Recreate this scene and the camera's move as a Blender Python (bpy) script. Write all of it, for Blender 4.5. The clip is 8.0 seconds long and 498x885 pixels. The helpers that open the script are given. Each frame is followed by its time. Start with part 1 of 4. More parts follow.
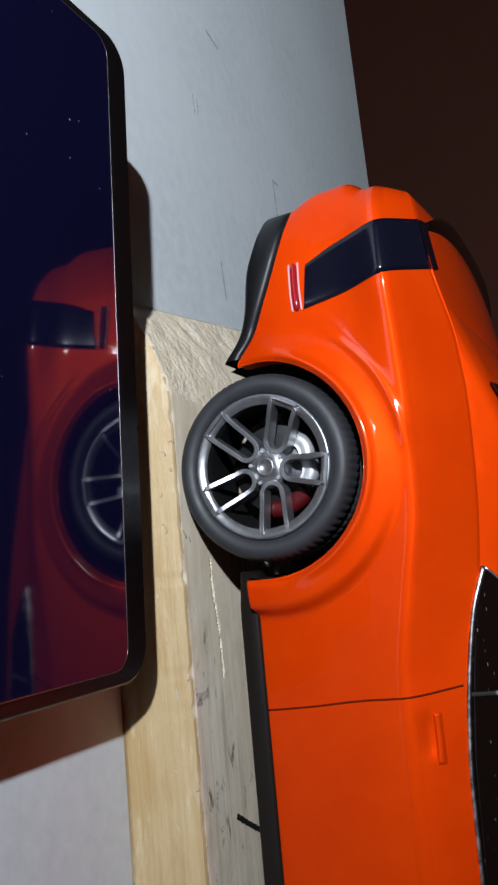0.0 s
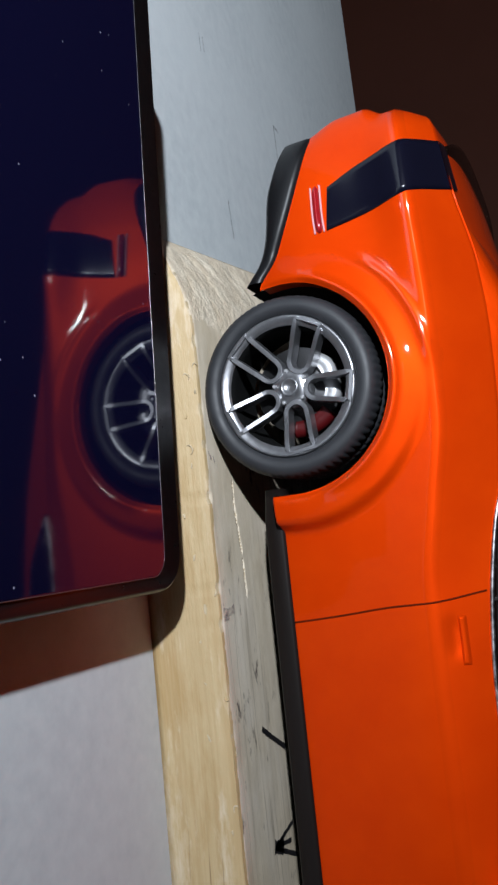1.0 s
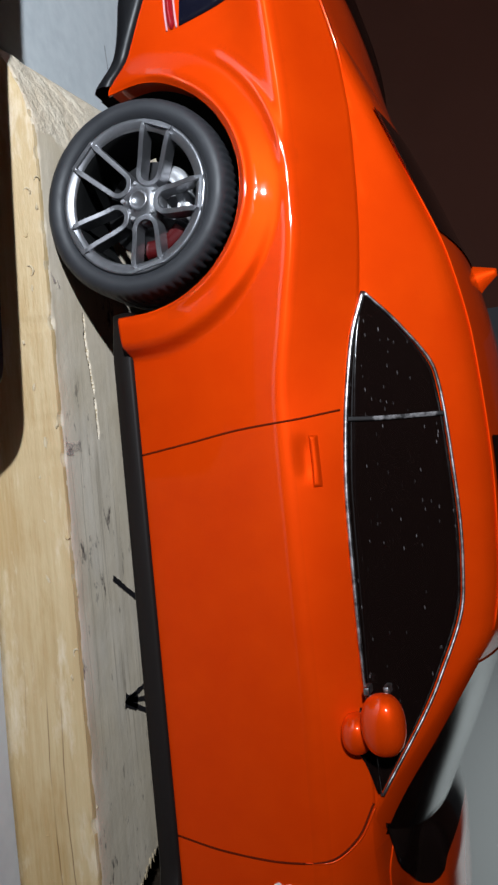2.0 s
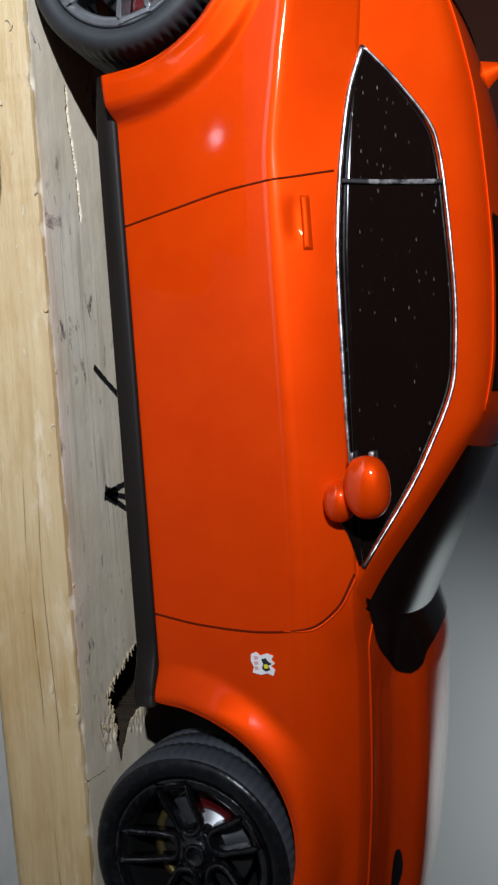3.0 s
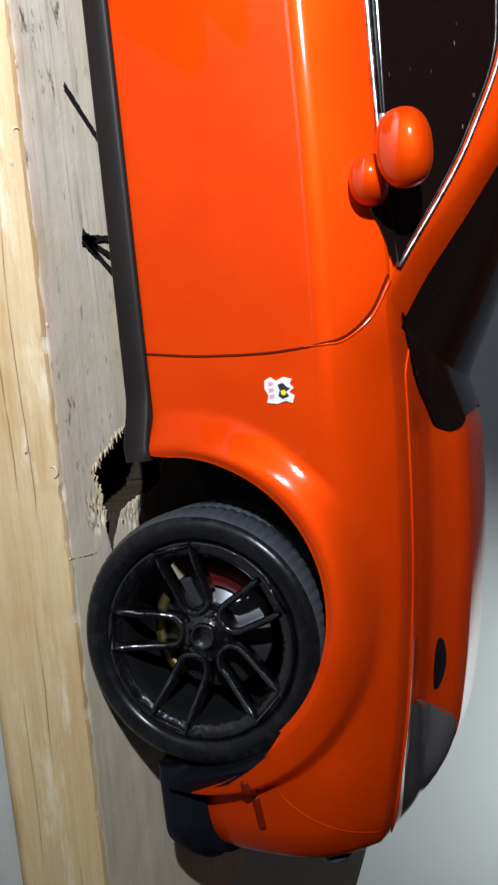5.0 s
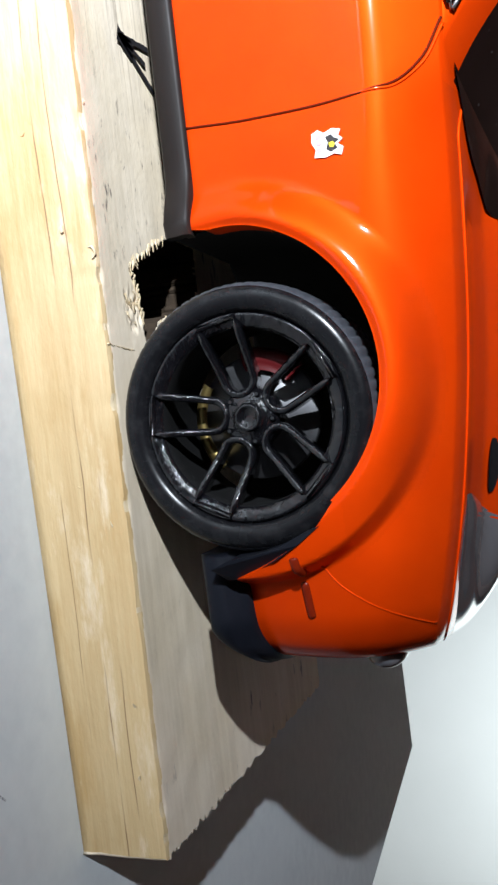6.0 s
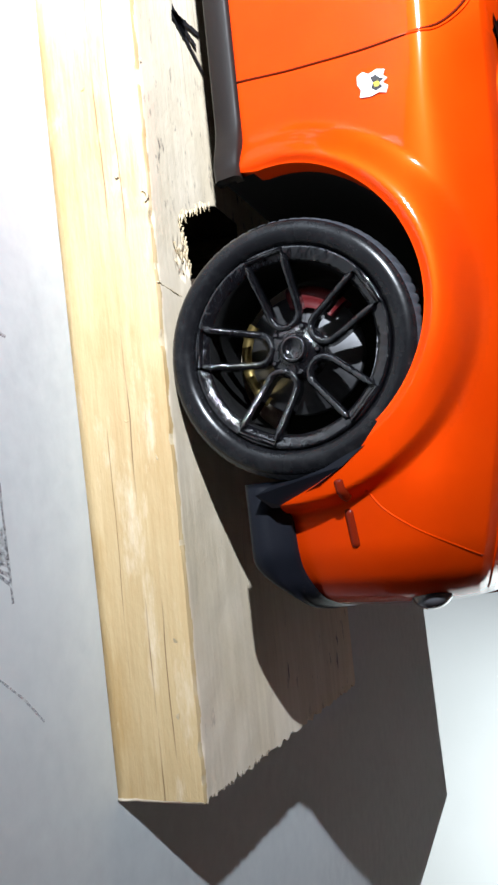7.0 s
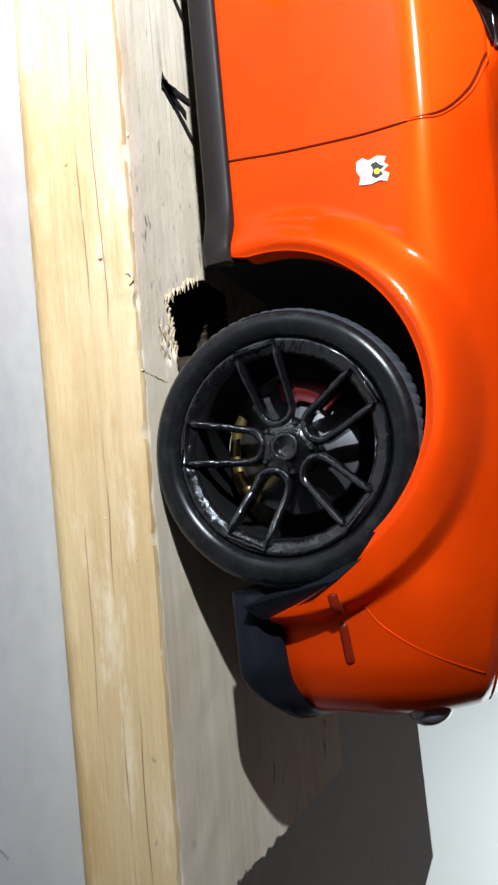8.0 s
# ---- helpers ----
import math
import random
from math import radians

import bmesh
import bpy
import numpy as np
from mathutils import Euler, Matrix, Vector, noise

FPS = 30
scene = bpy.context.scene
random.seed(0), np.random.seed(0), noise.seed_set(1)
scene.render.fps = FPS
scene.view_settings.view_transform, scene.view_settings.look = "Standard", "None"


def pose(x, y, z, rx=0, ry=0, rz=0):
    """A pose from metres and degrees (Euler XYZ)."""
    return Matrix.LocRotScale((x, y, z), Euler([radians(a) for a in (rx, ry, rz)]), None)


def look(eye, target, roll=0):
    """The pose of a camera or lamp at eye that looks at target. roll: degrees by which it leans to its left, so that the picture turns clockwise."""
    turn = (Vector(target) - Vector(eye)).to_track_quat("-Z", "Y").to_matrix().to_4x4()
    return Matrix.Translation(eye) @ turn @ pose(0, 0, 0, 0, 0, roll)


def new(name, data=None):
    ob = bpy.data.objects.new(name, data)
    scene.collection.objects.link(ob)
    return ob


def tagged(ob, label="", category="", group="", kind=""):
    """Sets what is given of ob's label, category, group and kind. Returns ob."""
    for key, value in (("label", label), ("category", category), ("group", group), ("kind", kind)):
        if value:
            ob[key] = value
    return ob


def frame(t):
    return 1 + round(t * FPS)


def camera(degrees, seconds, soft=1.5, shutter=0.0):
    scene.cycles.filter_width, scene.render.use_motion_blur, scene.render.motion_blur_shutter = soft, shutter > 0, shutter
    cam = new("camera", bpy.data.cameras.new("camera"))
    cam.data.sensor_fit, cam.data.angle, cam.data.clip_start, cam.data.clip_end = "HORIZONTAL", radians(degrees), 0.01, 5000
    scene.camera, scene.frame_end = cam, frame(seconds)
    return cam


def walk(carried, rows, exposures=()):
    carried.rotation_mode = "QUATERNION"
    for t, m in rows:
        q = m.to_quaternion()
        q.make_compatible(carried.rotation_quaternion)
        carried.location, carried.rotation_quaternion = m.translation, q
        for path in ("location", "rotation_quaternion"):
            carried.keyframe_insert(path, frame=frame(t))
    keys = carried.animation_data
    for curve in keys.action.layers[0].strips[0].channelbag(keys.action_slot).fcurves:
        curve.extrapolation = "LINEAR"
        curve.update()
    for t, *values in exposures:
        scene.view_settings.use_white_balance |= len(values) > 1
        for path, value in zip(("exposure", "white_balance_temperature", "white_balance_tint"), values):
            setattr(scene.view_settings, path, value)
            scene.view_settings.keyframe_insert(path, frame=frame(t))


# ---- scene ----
cam = camera(34.31, 8.0, 2.5)
PATH = [
    (0, (0.01927, -0.14965, 0.10090), (-0.01015, 0.03017, 0.01844), 80.90),
    (0.3, (0.02310, -0.16124, 0.09984), (-0.00741, 0.01952, 0.01987), 80.20),
    (0.5, (0.02636, -0.16891, 0.10020), (-0.00183, 0.01251, 0.02086), 79.67),
    (0.8, (0.02902, -0.16435, 0.09491), (0.00383, 0.01910, 0.01934), 80.20),
    (1, (0.03069, -0.15594, 0.09095), (0.00721, 0.02695, 0.01349), 81.24),
    (1.3, (0.03998, -0.14721, 0.09522), (0.02101, 0.03779, 0.02162), 81.65),
    (1.5, (0.04714, -0.14406, 0.09785), (0.02876, 0.04228, 0.02757), 81.58),
    (1.7, (0.05233, -0.13989, 0.10031), (0.03467, 0.04737, 0.03234), 81.84),
    (2.8, (0.08139, -0.13226, 0.09880), (0.08073, 0.05700, 0.03416), 85.70),
    (3, (0.08948, -0.12993, 0.09689), (0.09062, 0.05892, 0.03106), 85.73),
    (3.2, (0.09989, -0.12756, 0.09347), (0.09942, 0.06191, 0.02944), 85.12),
    (3.5, (0.10919, -0.12684, 0.09053), (0.10976, 0.06374, 0.02987), 85.00),
    (3.8, (0.11678, -0.12448, 0.08997), (0.11472, 0.06610, 0.02936), 84.89),
    (4, (0.11929, -0.11895, 0.08571), (0.11862, 0.07168, 0.02521), 85.03),
    (4.2, (0.12366, -0.11409, 0.08447), (0.12034, 0.07590, 0.02206), 84.79),
    (5.3, (0.14120, -0.10934, 0.07973), (0.14979, 0.08010, 0.01619), 84.51),
    (5.5, (0.15112, -0.10932, 0.07823), (0.15347, 0.08121, 0.01746), 83.64),
    (5.7, (0.15666, -0.10764, 0.07957), (0.15893, 0.08172, 0.01524), 83.63),
    (5.9, (0.16580, -0.10713, 0.07487), (0.16384, 0.08182, 0.00935), 83.10),
    (6, (0.16550, -0.10785, 0.07351), (0.16911, 0.08044, 0.00618), 83.80),
    (6.2, (0.17244, -0.10722, 0.07085), (0.17432, 0.08160, 0.00495), 83.21),
    (6.5, (0.17768, -0.10462, 0.07142), (0.17614, 0.08336, 0.00317), 82.90),
    (6.7, (0.18051, -0.10560, 0.06517), (0.17475, 0.08275, -0.00184), 83.47),
    (7, (0.18670, -0.11052, 0.06908), (0.17045, 0.07570, -0.00205), 82.44),
    (7.3, (0.18788, -0.10844, 0.06602), (0.16419, 0.07384, -0.01279), 81.53),
    (7.5, (0.18346, -0.10982, 0.06369), (0.16333, 0.07639, -0.00646), 82.17),
    (7.8, (0.17783, -0.10609, 0.06451), (0.15586, 0.08035, -0.00448), 82.63),
    (8, (0.17498, -0.10416, 0.06708), (0.15340, 0.08315, 0.00038), 82.68),
]
EXPOSURES = [(0, 0.15), (0.3, -0.05), (0.5, 0.05), (1, 0.18), (1.5, 0.2), (3, 0.5), (4, 0.85), (5.5, 1.85), (6, 2.4), (6.5, 2.85), (7, 2.8), (7.5, 2.4), (8, 2.3)]
walk(cam, [(t, look(eye, target, roll)) for t, eye, target, roll in PATH], EXPOSURES)

# ---- light and surroundings ----
TORCH = (-0.125, -0.395, 0.207)
world = bpy.data.worlds.new("night_room")
scene.world = world
world.use_nodes = True
world.node_tree.nodes["Background"].inputs[0].default_value = (1.0, 0.62, 0.5, 1)
world.node_tree.nodes["Background"].inputs[1].default_value = 0.012

lamp = bpy.data.lights.new("torch_light", "SPOT")
lamp.energy, lamp.color, lamp.shadow_soft_size = 13.5, (0.9, 0.985, 1.09), 0.005
lamp.spot_size, lamp.spot_blend = radians(138), 1.0
new("torch_light", lamp).matrix_world = look(TORCH, (-0.28, 0.0, 0.03))

spot = bpy.data.lights.new("ceiling_spot", "SPOT")
spot.energy, spot.color, spot.spot_size, spot.spot_blend, spot.shadow_soft_size = 86, (0.95, 1.0, 0.93), radians(60), 1.0, 0.05
new("ceiling_spot", spot).matrix_world = look((1.25, 1.6, 1.45), (1.25, 2.46, 0.0))

# ---- materials ----


def material(name, color, rough=0.5, metal=0.0, coat=0.0, coat_rough=0.05, spec=0.5):
    m = bpy.data.materials.new(name)
    m.use_nodes = True
    b = m.node_tree.nodes["Principled BSDF"]
    b.inputs["Base Color"].default_value = (*color, 1)
    b.inputs["Roughness"].default_value = rough
    b.inputs["Metallic"].default_value = metal
    b.inputs["Coat Weight"].default_value = coat
    b.inputs["Coat Roughness"].default_value = coat_rough
    b.inputs["Specular IOR Level"].default_value = spec
    return m


class Nodes:
    """Short hand for wiring one node tree."""

    def __init__(self, m):
        self.tree = m.node_tree
        self.bsdf = m.node_tree.nodes["Principled BSDF"]
        self.place = self.add("ShaderNodeTexCoord").outputs["Object"]

    def add(self, kind, **values):
        n = self.tree.nodes.new(kind)
        for key, value in values.items():
            n.inputs[key.replace("_", " ")].default_value = value
        return n

    def link(self, a, b):
        self.tree.links.new(a, b)

    def stretched(self, scale, turn=(0, 0, 0)):
        n = self.add("ShaderNodeMapping", Scale=scale, Rotation=turn)
        self.link(self.place, n.inputs["Vector"])
        return n.outputs[0]

    def noise(self, scale, detail=4.0, rough=0.55, where=None):
        n = self.add("ShaderNodeTexNoise", Scale=scale, Detail=detail, Roughness=rough)
        self.link(where or self.place, n.inputs["Vector"])
        return n.outputs["Fac"]

    def ramp(self, value, stops):
        n = self.add("ShaderNodeValToRGB")
        e = n.color_ramp.elements
        while len(e) < len(stops):
            e.new(0.5)
        for el, (at, c) in zip(e, stops):
            el.position, el.color = at, (*c, 1) if len(c) == 3 else c
        self.link(value, n.inputs[0])
        return n.outputs[0]

    def mix(self, fac, a, b, mode="MIX"):
        n = self.tree.nodes.new("ShaderNodeMix")
        n.data_type, n.blend_type = "RGBA", mode
        for socket, v in ((n.inputs[0], fac), (n.inputs[6], a), (n.inputs[7], b)):
            if isinstance(v, (int, float)):
                socket.default_value = v
            elif isinstance(v, tuple):
                socket.default_value = (*v, 1)
            else:
                self.link(v, socket)
        return n.outputs[2]

    def bump(self, height, strength, distance):
        n = self.add("ShaderNodeBump", Strength=strength, Distance=distance)
        self.link(height, n.inputs["Height"])
        old = self.bsdf.inputs["Normal"]
        if old.links:
            self.link(old.links[0].from_socket, n.inputs["Normal"])
        self.link(n.outputs[0], old)

    def color(self, v):
        self.link(v, self.bsdf.inputs["Base Color"])

    def rough(self, v, low, high):
        n = self.add("ShaderNodeMapRange", To_Min=low, To_Max=high)
        self.link(v, n.inputs["Value"])
        self.link(n.outputs[0], self.bsdf.inputs["Roughness"])


G1, G0 = (1, 1, 1), (0, 0, 0)

PAINT = material("orange_paint", (0.72, 0.048, 0.001), 0.5, 0.35, 1.0, 0.03, 0.02)
PAINT.node_tree.nodes["Principled BSDF"].inputs["Coat IOR"].default_value = 1.14
n = Nodes(PAINT)
n.color(n.mix(n.ramp(n.noise(90, 3), [(0.35, G0), (0.7, G1)]), (0.70, 0.044, 0.0008), (0.75, 0.052, 0.001)))
n.bump(n.noise(900, 2), 0.03, 0.0002)
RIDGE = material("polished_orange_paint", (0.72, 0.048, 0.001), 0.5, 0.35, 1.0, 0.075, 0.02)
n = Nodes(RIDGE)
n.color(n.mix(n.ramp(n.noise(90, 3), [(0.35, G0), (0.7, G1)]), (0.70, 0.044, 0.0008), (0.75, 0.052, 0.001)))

BLACK = material("black_trim", (0.007, 0.007, 0.008), 0.35, spec=0.25)
n = Nodes(BLACK)
n.rough(n.noise(300, 4), 0.28, 0.5)
n.bump(n.noise(2500, 2), 0.1, 0.0001)

SKIRT = material("matt_black_plastic", (0.011, 0.008, 0.007), 0.5, spec=0.15)
n = Nodes(SKIRT)
n.rough(n.noise(200, 4), 0.4, 0.6)
n.bump(n.noise(3000, 2), 0.15, 0.0001)

SPLITTER = material("blue_black_plastic", (0.014, 0.018, 0.030), 0.45, spec=0.2)
n = Nodes(SPLITTER)
n.color(n.mix(n.noise(250, 5, 0.65), (0.004, 0.005, 0.008), (0.009, 0.010, 0.015)))
n.bump(n.noise(1500, 3), 0.12, 0.0001)

GLASS = material("dusty_black_glass", (0.006, 0.003, 0.0025), 0.12, 0, 0.3, 0.03, 0.35)
n = Nodes(GLASS)
v = n.add("ShaderNodeTexVoronoi", Scale=1.0, Randomness=1.0)
n.link(n.stretched((420, 1500, 1650), (0, 0.5, 0)), v.inputs["Vector"])
dust = n.mix(1.0, n.ramp(v.outputs["Distance"], [(0.11, G1), (0.19, G0)]), n.ramp(v.outputs["Color"], [(0.5, G0), (0.85, G1)]), "MULTIPLY")
patch = n.ramp(n.noise(1.0, 5, 0.7, n.stretched((70, 90, 140))), [(0.44, G0), (0.64, G1)])
speck = n.mix(1.0, dust, patch, "MULTIPLY")
n.color(n.mix(speck, (0.006, 0.003, 0.0025), (0.24, 0.22, 0.22)))
n.rough(n.mix(0.4, speck, n.noise(500, 4)), 0.05, 0.35)

TYRE = material("tyre_rubber", (0.022, 0.023, 0.026), 0.55)
n = Nodes(TYRE)
n.color(n.mix(n.noise(260, 5), (0.016, 0.017, 0.02), (0.035, 0.036, 0.04)))
n.rough(n.noise(400, 4), 0.42, 0.68)
n.bump(n.noise(1800, 3), 0.12, 0.0001)

RIM = material("gunmetal_rim", (0.3, 0.3, 0.31), 0.35, 0.85, 0.2, 0.08)
n = Nodes(RIM)
n.color(n.mix(n.noise(700, 4), (0.3, 0.3, 0.315), (0.46, 0.46, 0.48)))
n.rough(n.noise(900, 4), 0.24, 0.4)

RIM_BLACK = material("gloss_black_rim", (0.006, 0.006, 0.007), 0.2, 0.0, 1.0, 0.05, 0.15)
n = Nodes(RIM_BLACK)
n.color(n.mix(n.ramp(n.noise(900, 5, 0.7), [(0.55, G0), (0.75, G1)]), (0.004, 0.004, 0.005), (0.012, 0.012, 0.014)))
n.rough(n.noise(900, 5, 0.7), 0.10, 0.25)
n.bump(n.noise(620, 4), 0.75, 0.0005)
n.link(n.bsdf.inputs["Normal"].links[0].from_socket, n.bsdf.inputs["Coat Normal"])

TYRE_WET = material("shiny_tyre_rubber", (0.008, 0.008, 0.009), 0.35, spec=0.22)
n = Nodes(TYRE_WET)
n.color(n.mix(n.ramp(n.noise(500, 5, 0.7), [(0.5, G0), (0.75, G1)]), (0.006, 0.006, 0.007), (0.016, 0.016, 0.017)))
n.rough(n.noise(350, 5), 0.16, 0.34)
n.bump(n.noise(1500, 3), 0.12, 0.0001)

STEEL = material("brake_steel", (0.5, 0.5, 0.51), 0.42, 0.5)
n = Nodes(STEEL)
n.rough(n.noise(900, 3), 0.3, 0.55)
STEEL_DULL = material("dull_brake_steel", (0.26, 0.26, 0.27), 0.45, 1.0)
n = Nodes(STEEL_DULL)
n.rough(n.noise(900, 3), 0.38, 0.52)
CALIPER = material("red_caliper", (0.07, 0.003, 0.004), 0.5, 0, 0.0, 0.1, 0.2)
LENS_RED = material("red_marker_lens", (0.3, 0.008, 0.012), 0.12, 0, 1.0)
LENS_AMBER = material("dark_amber_marker_lens", (0.16, 0.012, 0.003), 0.3, 0, 0.0, 0.05, 0.15)
TAIL = material("smoked_tail_lamp", (0.004, 0.004, 0.010), 0.2, 0, 0.2, 0.06, 0.25)
CHROME = material("bright_window_trim", (0.6, 0.58, 0.58), 0.22, 1.0)
n = Nodes(CHROME)
n.color(n.mix(n.ramp(n.noise(420, 5, 0.7), [(0.4, G0), (0.6, G1)]), (0.2, 0.19, 0.19), (0.72, 0.7, 0.7)))
n.rough(n.noise(600, 4), 0.22, 0.5)
LENS_SMOKE = material("smoked_grey_lamp_lens", (0.10, 0.095, 0.10), 0.12, 0.0, 1.0, 0.04)
LAMP_GREY = material("grey_headlamp_lens", (0.10, 0.10, 0.11), 0.2, 0.0, 1.0, 0.03)
GOLD = material("brass_ring", (0.2, 0.145, 0.05), 0.42, 0.8)
PINK = material("pale_pink_lens", (0.7, 0.35, 0.36), 0.2, 0, 1.0)
TREAD = material("dusty_tread_rubber", (0.03, 0.033, 0.04), 0.6)
n = Nodes(TREAD)
n.color(n.mix(n.noise(500, 5, 0.7), (0.022, 0.024, 0.03), (0.055, 0.06, 0.07)))
n.bump(n.noise(1800, 3), 0.15, 0.0001)
SEAM = material("panel_gap", (0.10, 0.009, 0.002), 0.8, spec=0.05)
WHITE = material("white_sticker", (0.75, 0.72, 0.72), 0.4)
YELLOW = material("yellow_print", (0.75, 0.6, 0.03), 0.4)
# black of underbody and wheel housings; also paints shade into the rim barrels
RECESS_BLACK = material("matt_recess_black", (0.006, 0.006, 0.006), 0.9, spec=0.1)
GREY_INK = material("grey_pencil", (0.21, 0.21, 0.24), 0.6)
FAINT_INK = material("faint_grey_pencil", (0.4, 0.41, 0.45), 0.6)
SMEAR = material("rubbed_pencil_smear", (0.2, 0.2, 0.23), 0.7)
for ink, lo, hi, top in ((GREY_INK, 0.38, 0.66, 0.82), (FAINT_INK, 0.35, 0.65, 0.75), (SMEAR, 0.35, 0.8, 0.75)):
    n = Nodes(ink)
    n.link(n.ramp(n.noise(1100, 5, 0.7), [(lo, G0), (hi, (top, top, top))]), n.bsdf.inputs["Alpha"])
SMUDGE = material("purple_grey_smudge", (0.3, 0.23, 0.26), 0.7)
n = Nodes(SMUDGE)
n.color(n.mix(n.noise(900, 4), (0.30, 0.22, 0.25), (0.5, 0.41, 0.36)))
n.link(n.ramp(n.noise(420, 5, 0.7), [(0.36, G0), (0.62, (0.75, 0.75, 0.75))]), n.bsdf.inputs["Alpha"])
DUSTY_BAR = material("dusty_window_bar", (0.1, 0.095, 0.095), 0.6)
n = Nodes(DUSTY_BAR)
n.color(n.mix(n.ramp(n.noise(260, 4, 0.6), [(0.5, G0), (0.6, G1)]), (0.006, 0.004, 0.004), (0.2, 0.185, 0.185)))
INK = material("black_marker_ink", (0.012, 0.01, 0.012), 0.6)

WOOD_SIDE = material("pale_pine_side", (0.55, 0.374, 0.156), 0.6)
n = Nodes(WOOD_SIDE)
grain = n.noise(1.0, 5, 0.6, n.stretched((11, 380, 460)))
fibre = n.noise(1.0, 4, 0.6, n.stretched((40, 1500, 1500)))
tone = n.ramp(n.noise(1.0, 6, 0.68, n.stretched((30, 75, 90))), [(0.34, G0), (0.64, G1)])
base = n.mix(tone, n.ramp(grain, [(0.25, (0.41, 0.276, 0.129)), (0.5, (0.46, 0.315, 0.152)), (0.75, (0.50, 0.355, 0.179))]), n.ramp(grain, [(0.3, (0.46, 0.315, 0.152)), (0.7, (0.57, 0.433, 0.248))]))
drift = n.noise(1.0, 4, 0.6, n.stretched((14, 20, 20)))
sway = n.add("ShaderNodeMath")
sway.operation = "MULTIPLY_ADD"
sway.inputs[1].default_value = 0.0032
n.link(drift, sway.inputs[0])
split = n.add("ShaderNodeSeparateXYZ")
n.link(n.place, split.inputs[0])
n.link(split.outputs["Z"], sway.inputs[2])
level = n.add("ShaderNodeMath")
level.operation = "DIVIDE"
level.inputs[1].default_value = 0.022
n.link(sway.outputs[0], level.inputs[0])
stops = []
for at, half in ((0.27, 0.004), (0.45, 0.007), (0.57, 0.006)):
    stops += [(at - half, G0), (at, G1), (at + half, G0)]
lines = n.ramp(level.outputs[0], stops)
breaks = n.ramp(n.noise(1.0, 3, 0.5, n.stretched((34, 150, 210))), [(0.44, G0), (0.54, G1)])
reach = n.ramp(split.outputs["X"], [(0.075, G0), (0.105, G1)])
dark = n.mix(1.0, n.mix(1.0, lines, breaks, "MULTIPLY"), reach, "MULTIPLY")
blotch = n.ramp(n.noise(1.0, 5, 0.65, n.stretched((26, 60, 110), (0, 0.06, 0))), [(0.50, G0), (0.62, G1)])
pale = n.ramp(n.noise(1.0, 6, 0.7, n.stretched((34, 90, 150))), [(0.54, G0), (0.66, G1)])
base = n.mix(n.mix(1.0, blotch, (0.85, 0.85, 0.85), "MULTIPLY"), base, (0.40, 0.246, 0.092))
base = n.mix(n.mix(1.0, pale, (0.85, 0.85, 0.85), "MULTIPLY"), base, (0.68, 0.565, 0.415))
n.color(n.mix(dark, n.mix(0.25, base, n.ramp(fibre, [(0.3, (0.45, 0.295, 0.120)), (0.7, (0.68, 0.542, 0.322))])), (0.13, 0.059, 0.018)))
n.bump(fibre, 0.25, 0.0003)
n.bump(n.noise(1.0, 5, 0.65, n.stretched((120, 400, 400))), 0.4, 0.0008)
n.bump(dark, -0.4, 0.0004)

WOOD_TOP = material("weathered_pine_top", (0.45, 0.398, 0.330), 0.65)
n = Nodes(WOOD_TOP)
grain = n.noise(1.0, 6, 0.6, n.stretched((22, 420, 22)))
stain = n.ramp(n.noise(38, 5, 0.65), [(0.34, G0), (0.66, G1)])
base = n.mix(stain, n.ramp(grain, [(0.3, (0.63, 0.520, 0.370)), (0.7, (0.77, 0.650, 0.475))]), n.ramp(grain, [(0.3, (0.74, 0.635, 0.495)), (0.7, (0.85, 0.745, 0.610))]))
dirt = n.ramp(n.noise(1.0, 5, 0.7, n.stretched((160, 420, 160))), [(0.59, G0), (0.68, G1)])
where = n.ramp(n.noise(26, 2), [(0.45, G0), (0.6, G1)])
streak = n.mix(1.0, n.ramp(n.noise(1.0, 2, 0.5, n.stretched((7, 300, 7))), [(0.48, G0), (0.5, G1), (0.52, G0)]), n.ramp(n.noise(34, 3), [(0.48, G0), (0.6, G1)]), "MULTIPLY")
base = n.mix(n.mix(0.45, (0, 0, 0), streak), base, (0.3, 0.239, 0.175))
n.color(n.mix(n.mix(1.0, dirt, where, "MULTIPLY"), base, (0.14, 0.109, 0.093)))
n.bump(grain, 0.25, 0.0004)
n.bump(n.noise(700, 5), 0.25, 0.0003)

WOOD_RAW = material("torn_raw_wood", (0.55, 0.45, 0.3), 0.75)
n = Nodes(WOOD_RAW)
fibre = n.noise(1.0, 6, 0.65, n.stretched((60, 900, 500)))
n.color(n.ramp(fibre, [(0.3, (0.36, 0.26, 0.14)), (0.55, (0.58, 0.46, 0.29)), (0.8, (0.72, 0.63, 0.47))]))
n.bump(fibre, 0.6, 0.0008)

ROUGH_END = material("rough_broken_wood", (0.6, 0.46, 0.26), 0.75)
n = Nodes(ROUGH_END)
lump = n.noise(420, 5, 0.6)
n.color(n.mix(n.ramp(n.noise(120, 4), [(0.35, G0), (0.7, G1)]), n.ramp(lump, [(0.3, (0.70, 0.57, 0.41)), (0.7, (0.82, 0.69, 0.52))]), (0.86, 0.75, 0.59)))
n.bump(lump, 0.7, 0.0010)
# darkness inside the torn hole, put into the wood colour as near-black
HOLE_SHADE = material("shaded_hole_wood", (0.02, 0.014, 0.01), 0.9, spec=0.2)
n = Nodes(HOLE_SHADE)
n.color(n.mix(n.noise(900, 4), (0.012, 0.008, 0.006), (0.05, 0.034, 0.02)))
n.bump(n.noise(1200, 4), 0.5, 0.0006)

